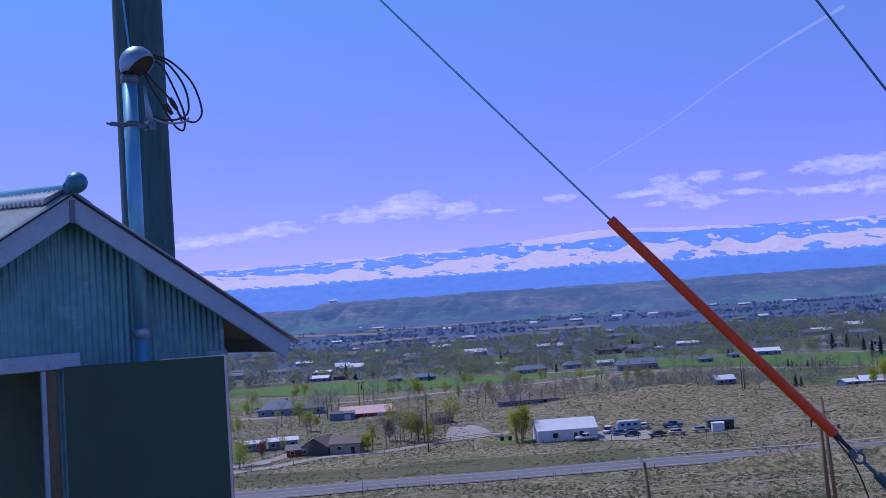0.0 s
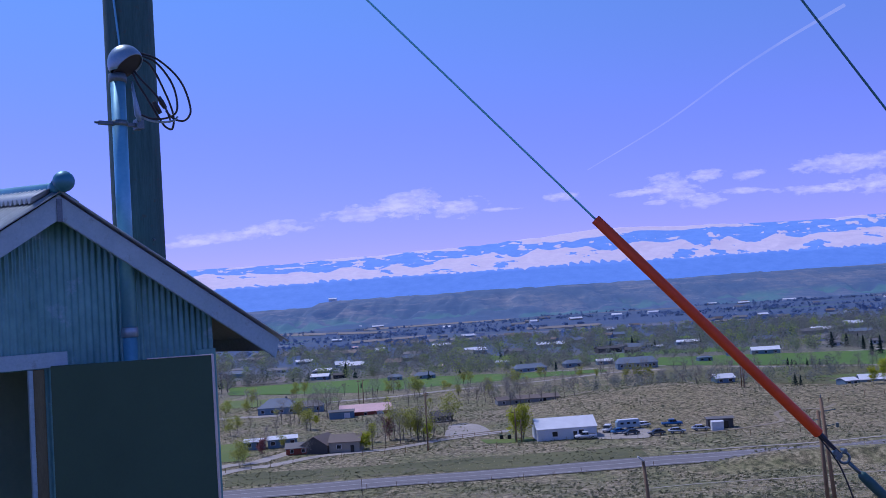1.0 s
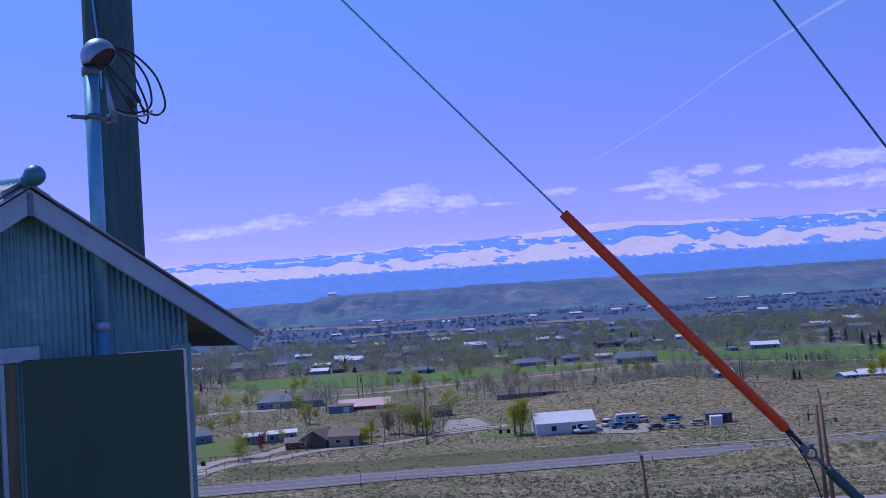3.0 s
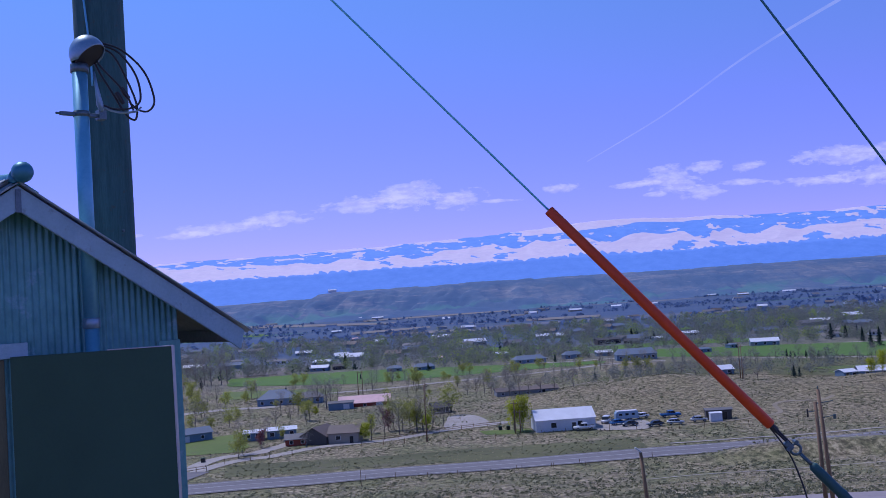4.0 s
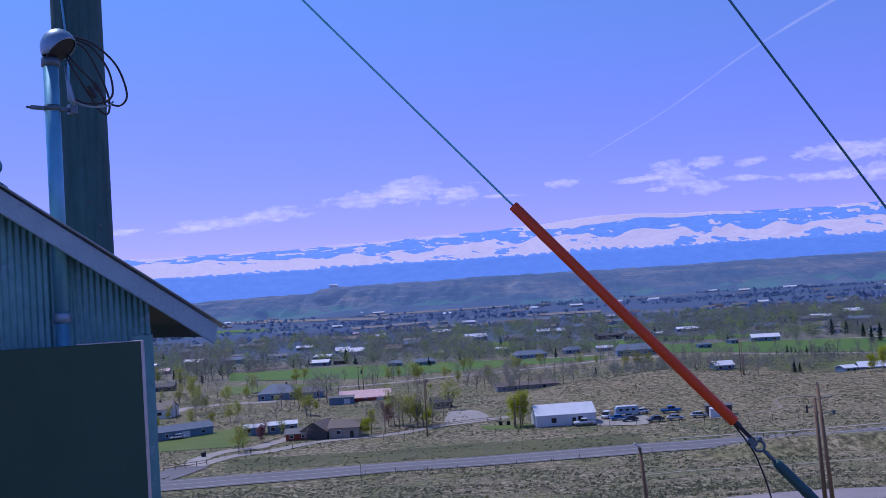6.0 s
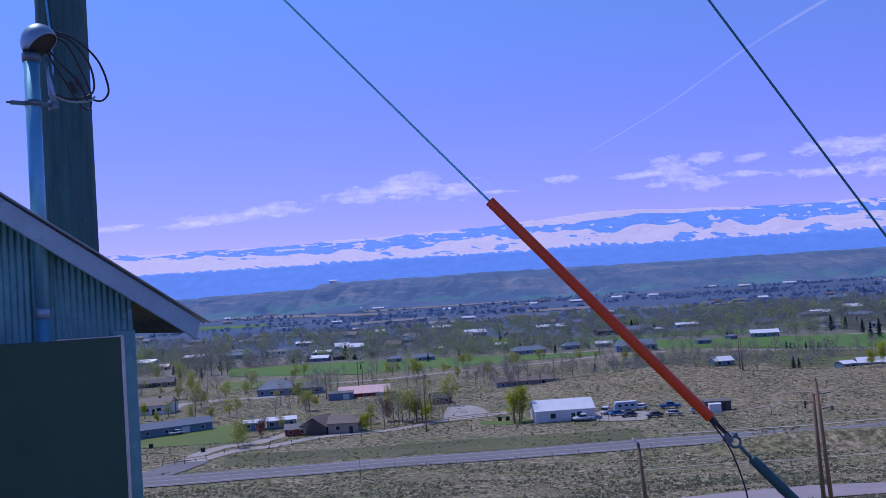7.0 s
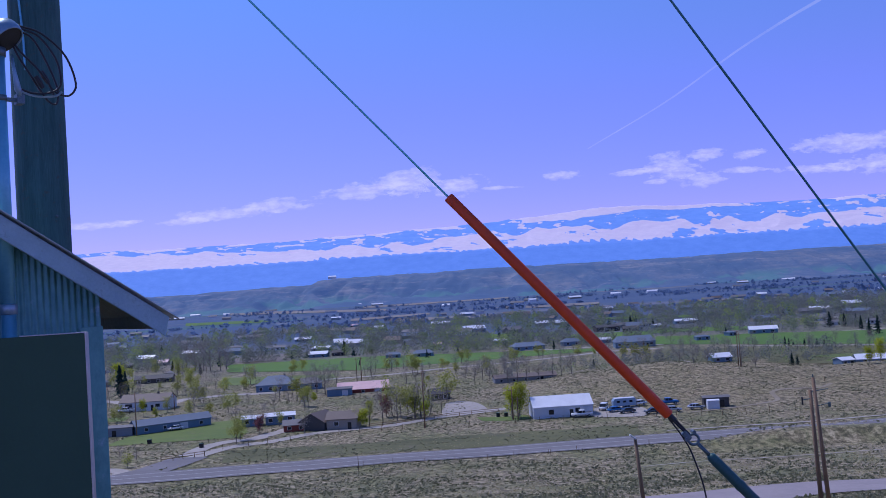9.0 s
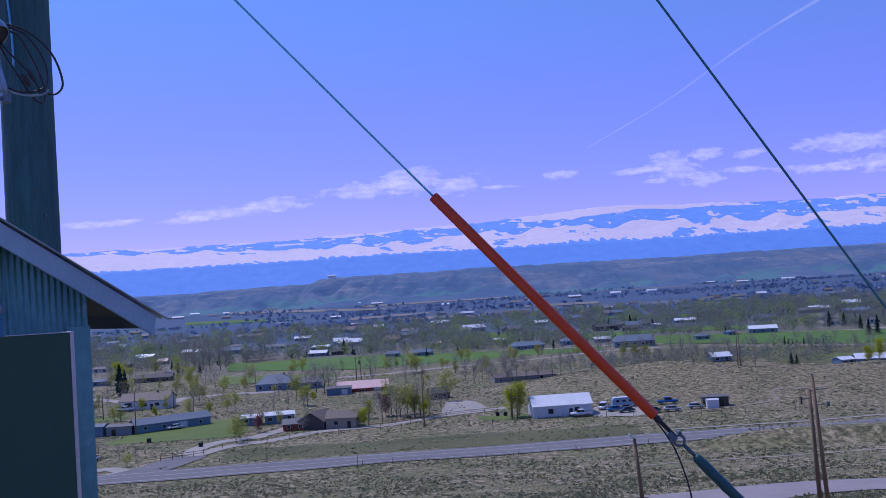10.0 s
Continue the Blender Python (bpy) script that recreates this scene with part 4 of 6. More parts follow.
M_GRAVEL = surface("pinkish_gravel", (0.22, 0.19, 0.19), (0.34, 0.29, 0.29), 1.5, 0.15, 0.95, 0.0, 0.3, 0.04, place="World")
M_LINE = surface("worn_road_paint", (0.27, 0.26, 0.26), (0.46, 0.45, 0.44), 2.0, 0.2, 0.8, place="World")
M_GREEN = surface("irrigated_grass", (0.055, 0.125, 0.006), (0.10, 0.198, 0.012), 0.25, 0.03, 0.9, 0.0, 0.4, 0.1, (0.35, 1, 1), place="World", wear=(0.15, 0.19, 0.05))
M_LAWN = surface("spring_lawn", (0.075, 0.125, 0.012), (0.15, 0.19, 0.03), 0.7, 0.09, 0.9, 0.0, 0.4, 0.08, place="World", wear=(0.15, 0.135, 0.055))
M_SOIL = surface("ploughed_soil", (0.14, 0.115, 0.095), (0.21, 0.175, 0.15), 0.4, 0.03, 0.95, 0.0, 0.4, 0.1, (0.2, 1, 1), place="World")
M_STRIP = surface("dry_stubble", (0.15, 0.135, 0.12), (0.27, 0.235, 0.21), 0.06, 0.008, 0.95, place="World", stretch=(0.3, 1, 1))
M_VERGE = surface("green_verge", (0.055, 0.06, 0.018), (0.155, 0.15, 0.055), 0.6, 0.06, 0.95, 0.0, 0.5, 0.1, (0.5, 1, 1), place="World", wear=(0.15, 0.125, 0.085))


def road(points, width, lift, material, name, label, category="road"):
    return alone(name, draped(ribbon_rows(points, width), lift), material, label, category, "structure", smooth=True)


def field(c, lift, material, name, label):
    a, b, d, e = c
    nu = max(4, int((Vector(b) - Vector(a)).length / 8))
    nv = max(3, int((Vector(e) - Vector(a)).length / 8))
    rows = quad_rows(a, b, d, e, nu, nv)
    # uneven edges
    rows = [[(x + 2.5 * bump_noise(x, y, 9, 1.0), y + 2.5 * bump_noise(x, y, 9, 2.0)) for x, y in r] for r in rows]
    return alone(name, draped(rows, lift), material, label, "field", "structure", smooth=True)


field(MEADOW_EAST, 0.08, M_VERGE, "meadow", "dull green-brown meadow behind the dry rise")
field(VERGE, 0.06, M_VERGE, "verge", "green grass verge beside the highway")
for c in (FIELD_GREEN_W, FIELD_GREEN_E, FIELD_TOWN, FIELD_EAST, FIELD_EAST_B):
    field(c, 0.2, M_GREEN, "field", "bright green irrigated field")
for c in (FIELD_LOW, FIELD_EAST_C, LAWN_WEST, LAWN_BARN, LAWN_HOUSE, LAWN_WHITE, LAWN_CARS):
    field(c, 0.1, M_LAWN, "lawn", "patchy spring green lawn")
field(FIELD_PLOUGHED, 0.2, M_SOIL, "field", "bare ploughed brown field")
for c in (TOWN_STRIP_A, TOWN_STRIP_C, TOWN_STRIP_E, TOWN_STRIP_F):
    field(c, 0.5, M_GREEN, "field", "green strip of field between tree belts")
for c in (TOWN_STRIP_B, TOWN_STRIP_D, TOWN_STRIP_G):
    field(c, 0.5, M_STRIP, "field", "pale strip of field between tree belts")
for c in (PALE_STRIP_A, PALE_STRIP_B, PALE_STRIP_C, PALE_STRIP_D, PALE_STRIP_E):
    field(c, 0.8, M_STRIP, "field", "pale dry stubble field far across the valley")
road(HIGHWAY, 12.5, 0.16, M_ASPHALT, "road", "worn grey two-lane highway")
for off in (-4.6, 0.2, 4.6):
    line = ribbon_rows([(r[2][0], r[2][1] + off) for r in ribbon_rows(HIGHWAY, 1.0, 2)], 0.34, 3)
    alone("road_line", draped(line, 0.175), M_LINE, "faded painted road line", "road line", "structure")
for pts, w in ((TRACK_FRONT, 4.5), (TRACK_DRIVE, 5.0), (TRACK_SIDE, 4.0), (TRACK_DITCH, 5.0), (TRACK_KNOLL, 1.4), (TRACK_LINE_A, 1.2), (TRACK_LINE_B, 1.6), (TRACK_LINE_C, 0.6),
               (TRACK_VILLAGE, 7.0), (TRACK_LEFT, 5.0), (TRACK_TOWN, 5.0), (TRACK_EAST, 6.0), (TRACK_BERM, 4.0), (TRACK_CREST, 1.6)):
    road(pts, w, 0.13, M_PATH if pts in (TRACK_KNOLL, TRACK_CREST) else M_DIRT, "track", "pale dirt track", "track")
road(TRACK_APRON, 10.0, 0.15, M_ASPHALT, "road", "worn grey side road joining the highway")
road([(x, y - 5.0) for x, y in GRAVEL_ROAD], 18.0, 0.13, M_GRAVEL, "road", "pale gravel road below the slope")
for ring in (YARD_GRAVEL, YARD_CARS):
    cx, cy = sum(p[0] for p in ring) / len(ring), sum(p[1] for p in ring) / len(ring)
    edge = curve([(x, y, 0) for x, y in ring] + [(ring[0][0], ring[0][1], 0)], 4)
    rows = [[(cx + (p.x - cx) * f, cy + (p.y - cy) * f) for p in edge] for f in (0.02, 0.35, 0.7, 1.0)]
    alone("yard", draped(rows, 0.14), M_DIRT, "gravel yard", "yard", "structure", smooth=True)


# ---- plants ----
def leaf_material(name, dark, light, through_light=0.5, soft=0.0):
    m, n, l, bsdf = shader(name)
    g = n.new("ShaderNodeNewGeometry")
    info = n.new("ShaderNodeObjectInfo")
    c = ramp(n, l, g.outputs["Random Per Island"], (0.0, dark), (1.0, light))
    tone = ramp(n, l, info.outputs["Random"], (0.0, (0.8, 0.8, 0.8)), (1.0, (1.15, 1.15, 1.1)))
    c = mixed(n, l, 1.0, c, tone, "MULTIPLY")
    l.new(c, bsdf.inputs["Base Color"])
    bsdf.inputs["Roughness"].default_value = 0.75
    bsdf.inputs["Specular IOR Level"].default_value = 0.2
    thin = n.new("ShaderNodeBsdfTranslucent")
    l.new(c, thin.inputs["Color"])
    mix = n.new("ShaderNodeMixShader")
    mix.inputs[0].default_value = through_light
    if soft:  # dense twigs shade like one soft mass
        up = n.new("ShaderNodeVectorMath")
        up.operation = "MULTIPLY_ADD"
        up.inputs[1].default_value = (1 - soft,) * 3
        up.inputs[2].default_value = (-0.1 * soft, -0.25 * soft, 0.95 * soft)
        l.new(g.outputs["Normal"], up.inputs[0])
        nrm = n.new("ShaderNodeVectorMath")
        nrm.operation = "NORMALIZE"
        l.new(up.outputs[0], nrm.inputs[0])
        l.new(nrm.outputs[0], bsdf.inputs["Normal"])
    l.new(bsdf.outputs[0], mix.inputs[1])
    l.new(thin.outputs[0], mix.inputs[2])
    l.new(mix.outputs[0], n["Material Output"].inputs["Surface"])
    return m


M_LEAF_Y = leaf_material("young_yellow_leaves", (0.34, 0.38, 0.02), (0.58, 0.60, 0.06))
M_LEAF_G = leaf_material("spring_leaves", (0.24, 0.27, 0.05), (0.48, 0.49, 0.12))
M_TWIG = leaf_material("bare_twigs", (0.22, 0.20, 0.17), (0.42, 0.39, 0.34))
M_BLOSSOM = leaf_material("pink_blossom", (0.16, 0.06, 0.06), (0.36, 0.16, 0.17))
M_NEEDLE = leaf_material("dark_needles", (0.015, 0.04, 0.04), (0.05, 0.09, 0.08))
M_BARK = surface("tree_bark", (0.12, 0.10, 0.085), (0.26, 0.23, 0.20), 6, 1, 0.9, 0.0, 0.4, 0.02, (3, 3, 0.6))
M_SAGE = leaf_material("sage_leaves", (0.145, 0.15, 0.088), (0.27, 0.268, 0.165), 0.45, 0.25)
M_TUFT = leaf_material("dry_grass_tufts", (0.30, 0.265, 0.135), (0.55, 0.485, 0.29), 0.3, 0.6)
RNG = random.Random(7)


NRNG = np.random.default_rng(11)


def unit(a):
    return a / np.maximum(np.linalg.norm(a, axis=1), 1e-9)[:, None]


def flakes(points, low, high, flat=0.5):
    """Many small leaf clumps, one bent four-sided piece at each point."""
    p = np.array([tuple(q) for q in points])
    k = len(p)
    s = NRNG.uniform(low, high, k)[:, None]
    a = unit(NRNG.normal(size=(k, 3)) * (1, 1, flat)) * s
    b = unit(np.cross(a, NRNG.normal(size=(k, 3)))) * s * NRNG.uniform(0.5, 1.0, k)[:, None]
    v = np.stack([p - a * 0.5, p + b * 0.5, p + a * 0.6 + np.array((0, 0, 0.15)) * s, p - b * 0.5], 1).reshape(-1, 3)
    me = bpy.data.meshes.new("leaves")
    me.from_pydata(v.tolist(), [], np.arange(4 * k).reshape(-1, 4).tolist())
    return me


def mesh_part(name, me, material, parent, label=""):
    me.materials.append(material)
    ob = new(name, me)
    ob.parent = parent
    return tagged(ob, label) if label else ob


def limbs(height, spread, count, twigs):
    """A tapered trunk with limbs; returns the mesh and the ends of the limbs."""
    bm = bmesh.new()
    ends = []
    lean = Vector((RNG.uniform(-0.04, 0.04), RNG.uniform(-0.04, 0.04), 1)) * height
    trunk = [lean * t + Vector((RNG.uniform(-1, 1), RNG.uniform(-1, 1), 0)) * 0.012 * height * t for t in (0, 0.2, 0.4, 0.6, 0.8, 0.95)]
    r = 0.015 * height
    tube(trunk, [r * f for f in (1.25, 0.95, 0.75, 0.5, 0.3, 0.1)], 6, bm)
    for i in range(count):
        t = RNG.uniform(0.14, 0.85)
        base = lean * t
        a = RNG.uniform(0, 2 * math.pi)
        out = Vector((math.cos(a), math.sin(a), RNG.uniform(0.5, 1.3)))
        ln = spread * height * RNG.uniform(0.55, 1.0) * (1.1 - 0.6 * t)
        mid = base + out * ln * 0.5
        tip = base + out * ln + Vector((0, 0, 0.08 * height))
        tube([base, mid, tip], [r * 0.42 * (1 - t * 0.5), r * 0.25, r * 0.08], 4, bm)
        ends += [mid, tip]
        for _ in range(twigs):
            q = mid.lerp(tip, RNG.random())
            w = q + Vector((RNG.gauss(0, 1), RNG.gauss(0, 1), RNG.uniform(0.3, 1.5))).normalized() * height * RNG.uniform(0.08, 0.18)
            tube([q, w], [r * 0.12, r * 0.04], 3, bm)
            ends.append(w)
    return bm, ends


def broadleaf(height, leaves, label, many, spread=0.34, low=0.16, high=0.42, twigs=4, scatter=0.075):
    tree = thing("tree", label, "tree", group="trees in the valley")
    bm, ends = limbs(height, spread, 13, twigs)
    part("trunk", bm, M_BARK, tree)
    pts = []
    for _ in range(many):
        e = RNG.choice(ends)
        pts.append(e + Vector((RNG.gauss(0, 1), RNG.gauss(0, 1), RNG.gauss(0, 0.9))) * height * scatter)
    mesh_part("crown", flakes([p for p in pts if p.z > 0.06 * height], low, high), leaves, tree)
    return tree


def conifer(height, label):
    tree = thing("tree", label, "tree", group="conifers in the valley")
    part("trunk", tube([(0, 0, 0), (0, 0, height * 0.5), (0, 0, height)], [0.03 * height, 0.018 * height, 0.003 * height], 6), M_BARK, tree)
    pts = []
    for _ in range(900):
        t = RNG.random() ** 0.75
        r = 0.29 * height * (1 - t) * (0.75 + 0.35 * math.sin(t * 40)) * RNG.uniform(0.35, 1.05)
        a = RNG.uniform(0, 2 * math.pi)
        pts.append((r * math.cos(a), r * math.sin(a), height * (0.06 + 0.94 * t)))
    mesh_part("crown", flakes(pts, 0.04 * height, 0.085 * height), M_NEEDLE, tree)
    return tree


def plant(makers, places, unit):
    """Plants trees at places; the first of each kind is built, the others are copies."""
    built = []
    for i, (x, y, hh) in enumerate(places):
        m = pose(x, y, ground_z(x, y) - 0.1, 0, 0, RNG.uniform(0, 360)) @ Matrix.Diagonal((hh / unit * RNG.uniform(0.9, 1.15), hh / unit * RNG.uniform(0.9, 1.15), hh / unit, 1))
        if i < len(makers):
            t = makers[i]()
            t.matrix_world = m
            built.append(t)
        else:
            src = built[i % len(built)]
            sc = src.scale.copy()
            src.scale = (1, 1, 1)
            copy_thing(src, m)
            src.scale = sc


plant([lambda: broadleaf(9, M_LEAF_Y, "bushy tree in bright yellow-green young leaf", 3000, 0.25, scatter=0.062)] * 3, TREES_YELLOW, 9)
plant([lambda: broadleaf(8, M_LEAF_G, "tree in thin olive-green spring leaf", 1300)] * 4, TREES_GREEN, 8)
plant([lambda: broadleaf(9, M_TWIG, "bare grey-brown deciduous tree", 1100, 0.38, 0.08, 0.26, 6)] * 4, TREES_BARE_W, 9)
plant([lambda: broadleaf(9, M_TWIG, "bare grey-brown deciduous tree", 1000, 0.34, 0.08, 0.26, 6)] * 4, TREES_BARE_E, 9)
plant([lambda: broadleaf(6, M_BLOSSOM, "small tree in dull pink blossom", 1400)], TREES_BLOSSOM, 6)
plant([lambda: conifer(9, "dark blue-green conifer tree in the valley")] * 3, TREES_CONIFER, 9)
plant([lambda: conifer(9, "dark blue-green conifer by the far houses")] * 2, TREES_CONIFER_E, 9)


def village_trees():
    """Trees and tall bushes scattered between the houses."""
    rows = {"green": [], "bare": []}
    while len(rows["green"]) + len(rows["bare"]) < 150:
        y = RNG.uniform(300, 520)
        x = RNG.uniform(-0.44, 0.16) * y
        if in_quads(x, y, OPEN_GROUND) or (x > -0.14 * y and y < 385) or (x > 0.06 * y and y < 440):
            continue
        if any(abs(x - hx) < hw * 0.7 and abs(y - hy) < 12 for hx, hy, hw in ((-70, 391, 16), (-57, 389, 12), (-33, 367, 20), (-41, 358, 10), (-109, 351, 18), (-84, 291, 24), (-97, 284, 9), (-104, 284, 7))):
            continue
        rows["green" if RNG.random() < 0.35 else "bare"].append((x, y, RNG.uniform(2.5, 8.5)))
    while len(rows["bare"]) < 185:
        y = RNG.uniform(405, 505)
        x = RNG.uniform(0.1, 0.56) * y
        if not in_quads(x, y, OPEN_GROUND):
            rows["bare"].append((x, y, RNG.uniform(3, 7.5)))
    plant([lambda: broadleaf(8, M_LEAF_G, "village tree in thin olive-green leaf", 1500)] * 3, rows["green"], 8)
    plant([lambda: broadleaf(9, M_TWIG, "bare grey-brown village tree", 1000, 0.36, 0.08, 0.28, 5)] * 3, rows["bare"], 9)


def in_quads(x, y, quads):
    for q in quads:
        sign = 0
        for (x0, y0), (x1, y1) in zip(q, q[1:] + q[:1]):
            s = (x1 - x0) * (y - y0) - (y1 - y0) * (x - x0)
            if sign * s < 0:
                break
            sign = s if s else sign
        else:
            return True
    return False


OPEN_GROUND = (FIELD_GREEN_W, FIELD_GREEN_E, FIELD_TOWN, FIELD_EAST, FIELD_EAST_B, FIELD_PLOUGHED, FIELD_LOW, LAWN_WEST, TOWN_STRIP_A, TOWN_STRIP_B, TOWN_STRIP_C, TOWN_STRIP_D, TOWN_STRIP_E, TOWN_STRIP_F, TOWN_STRIP_G)
village_trees()
ROAD_X = [p[0] for p in HIGHWAY]
ROAD_Y = [p[1] for p in HIGHWAY]


TRACKS = (TRACK_FRONT, TRACK_DRIVE, TRACK_SIDE, TRACK_DITCH, TRACK_KNOLL, TRACK_LINE_A, TRACK_LINE_B, TRACK_LINE_C, TRACK_VILLAGE, TRACK_LEFT, TRACK_CREST)


def sprays(points, sizes, flat=0.5):
    """Open tufts of foliage, one bent four-sided piece at each point."""
    k, s = len(points), sizes[:, None]
    a = unit(NRNG.normal(size=(k, 3)) * (1, 1, flat)) * s
    b = unit(np.cross(a, NRNG.normal(size=(k, 3)))) * s * NRNG.uniform(0.5, 1.0, k)[:, None]
    v = np.stack([points - a * 0.5, points + b * 0.5, points + a * 0.6 + np.array((0, 0, 0.15)) * s, points - b * 0.5], 1).reshape(-1, 3)
    me = bpy.data.meshes.new("sprays")
    me.from_pydata(v.tolist(), [], np.arange(4 * k).reshape(-1, 4).tolist())
    return me


def off_line(x, y, points):
    """Distance of plan points from a line."""
    best = np.full(len(x), 1e9)
    for (x0, y0), (x1, y1) in zip(points, points[1:]):
        dx, dy = x1 - x0, y1 - y0
        t = np.clip(((x - x0) * dx + (y - y0) * dy) / (dx * dx + dy * dy), 0, 1)
        best = np.minimum(best, np.hypot(x - x0 - t * dx, y - y0 - t * dy))
    return best


def scrub():
    """Sagebrush and dry tufts over the slope, the verge and the knoll."""
    y = 95 + 345 * NRNG.random(150000) ** 1.15
    x = NRNG.uniform(-0.6, 0.62, 150000) * y
    keep = (off_line(x, y, HIGHWAY) > 7.2) & (off_line(x, y + 5.0, GRAVEL_ROAD) > 9.3)
    for t in TRACKS:
        keep &= off_line(x, y, t) > 2.2
    keep &= np.hypot(x - 10, y - 268) > 6
    keep &= np.hypot(x - 43, y - 267) > 7
    d = y - np.interp(x, ROAD_X, ROAD_Y)
    keep &= ~((d > 7) & (d < 40) & (x < 60) & (NRNG.random(150000) < 0.45))
    sage, tufts = [], []
    for px, py in zip(x[keep].tolist(), y[keep].tolist()):
        if in_quads(px, py, OPEN_GROUND):
            continue
        patchy = bump_noise(px, py, 18, 2.0) + 0.7 * bump_noise(px, py, 6, 6.0)
        (sage if patchy > RNG.uniform(-0.5, 0.35) else tufts).append((px, py))
    bushes = np.array([(px, py, ground_z(px, py)) for px, py in sage[:42000]])
    radii = NRNG.uniform(0.14, 0.42, len(bushes)) * NRNG.uniform(0.6, 1.1, len(bushes))
    n = 7
    at, r = np.repeat(bushes, n, 0), np.repeat(radii, n)
    spread = NRNG.normal(size=at.shape) * (0.5, 0.5, 0.22) * r[:, None]
    spread[:, 2] = np.abs(spread[:, 2]) + 0.3 * r
    me = sprays(at + spread, r * NRNG.uniform(0.7, 1.25, len(r)))
    me.materials.append(M_SAGE)
    tagged(new("sagebrush", me), "low grey-green sagebrush clumps on dry ground", "shrubs", "", "stuff")
    pts = []
    for px, py in tufts[:26000]:
        s = 0.36 * RNG.uniform(0.5, 1.4)
        z = ground_z(px, py)
        pts += [(px + RNG.gauss(0, 0.38) * s, py + RNG.gauss(0, 0.38) * s, z + RNG.uniform(0.05, 0.5) * s) for _ in range(3)]
    me = flakes(pts, 0.14, 0.34)
    me.materials.append(M_TUFT)
    tagged(new("grass_tufts", me), "pale dry grass tufts on the slope", "grass", "", "stuff")


scrub()
TOWN = []
for k in range(105):
    ty = 640 + 760 * RNG.random()
    tx = RNG.uniform(-0.55, 0.58) * ty
    if not in_quads(tx, ty, OPEN_GROUND):
        TOWN.append((tx, ty, RNG.uniform(9, 18)))
ALL_HOUSES = HOUSES_BLUE + HOUSES_WHITE_ROOF + HOUSES_DARK + HOUSES_PALE + HOUSES_RED


def crown_points(x, y, z, hh, n, wide, low, high):
    """Points through egg-shaped crowns, n for each tree, fuller in the middle."""
    x, y, z, hh = (np.repeat(c, n) for c in (x, y, z, hh))
    t = NRNG.beta(1.7, 1.5, len(x))
    a, r = NRNG.uniform(0, 2 * np.pi, len(x)), np.sqrt(NRNG.random(len(x)))
    w = wide * hh * np.sin(np.pi * (0.12 + 0.80 * t)) * r
    return np.stack([x + np.cos(a) * w, y + np.sin(a) * w, z + hh * (low + (high - low) * t)], 1), hh


def woods():
    """The belts of trees through the town and on to the river."""
    kinds = {"bare": [], "green": [], "young": [], "dark": [], "far": []}
    while len(kinds["bare"]) < 2100:
        y = 540 + 500 * RNG.random() ** 1.15
        x = RNG.uniform(-0.6, 0.62) * y
        if in_quads(x, y, OPEN_GROUND) or bump_noise(x * 0.6, y * 2.0, 110, 4.0) < RNG.uniform(-0.32, 0.2) - (0.28 if y < 740 else 0.0):
            continue
        if any(abs(x - hx * y / hy) < hw * 0.6 and -4 < hy - y < 34 for hx, hy, hw, *_ in ALL_HOUSES):
            continue
        if any(abs(x - hx * y / hy) < hw * 0.55 and 0 < hy - y < 30 for hx, hy, hw in TOWN):
            continue
        k = RNG.random() + 0.5 * bump_noise(x, y, 70, 1.0)
        kinds["dark" if k < 0.0 else "young" if k < 0.16 else "green" if k < 0.42 else "bare"].append((x, y, RNG.uniform(5, 11.5) * (1.0 if y > 640 else 0.8)))
    # the thicket behind the dry rise
    for _ in range(330):
        y = RNG.uniform(356, 440)
        x = RNG.uniform(0.03, 0.56) * y
        if not in_quads(x, y, OPEN_GROUND) and bump_noise(x, y, 22, 2.0) > RNG.uniform(-0.5, 0.35):
            k = RNG.random()
            kinds["green" if k < 0.14 else "young" if k < 0.2 else "bare"].append((x, y, RNG.uniform(2.0, 6.0)))
    # hedges and river woods: long thin belts that follow the valley
    for _ in range(44):
        y = 1050 + 1300 * RNG.random() ** 1.1
        x = RNG.uniform(-0.62, 0.62) * y
        ln, turn = RNG.uniform(60, 330), RNG.uniform(-0.1, 0.22)
        for _ in range(int(ln / 5)):
            d = RNG.uniform(-0.5, 0.5) * ln
            kinds["far"].append((x + d, y + d * turn + RNG.gauss(0, 5), RNG.uniform(2.5, 6.5)))
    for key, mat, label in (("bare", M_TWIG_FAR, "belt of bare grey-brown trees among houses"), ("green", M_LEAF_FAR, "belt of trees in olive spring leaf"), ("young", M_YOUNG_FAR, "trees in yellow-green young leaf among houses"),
                            ("dark", M_NEEDLE, "scattered dark conifers among houses"), ("far", M_FAR, "distant river woods tinted blue-grey for haze")):
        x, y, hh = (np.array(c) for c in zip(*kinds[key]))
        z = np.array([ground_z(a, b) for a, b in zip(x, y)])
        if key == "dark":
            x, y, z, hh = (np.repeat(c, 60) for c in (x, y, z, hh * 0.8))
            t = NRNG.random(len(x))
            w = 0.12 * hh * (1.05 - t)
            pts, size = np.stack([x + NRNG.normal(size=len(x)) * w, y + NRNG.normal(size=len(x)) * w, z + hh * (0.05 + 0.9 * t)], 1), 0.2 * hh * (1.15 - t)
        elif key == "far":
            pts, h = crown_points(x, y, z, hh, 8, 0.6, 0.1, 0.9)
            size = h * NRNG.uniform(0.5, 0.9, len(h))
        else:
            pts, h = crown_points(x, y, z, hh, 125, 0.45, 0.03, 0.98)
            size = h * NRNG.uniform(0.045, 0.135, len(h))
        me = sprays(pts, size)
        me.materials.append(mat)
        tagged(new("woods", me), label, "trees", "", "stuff")


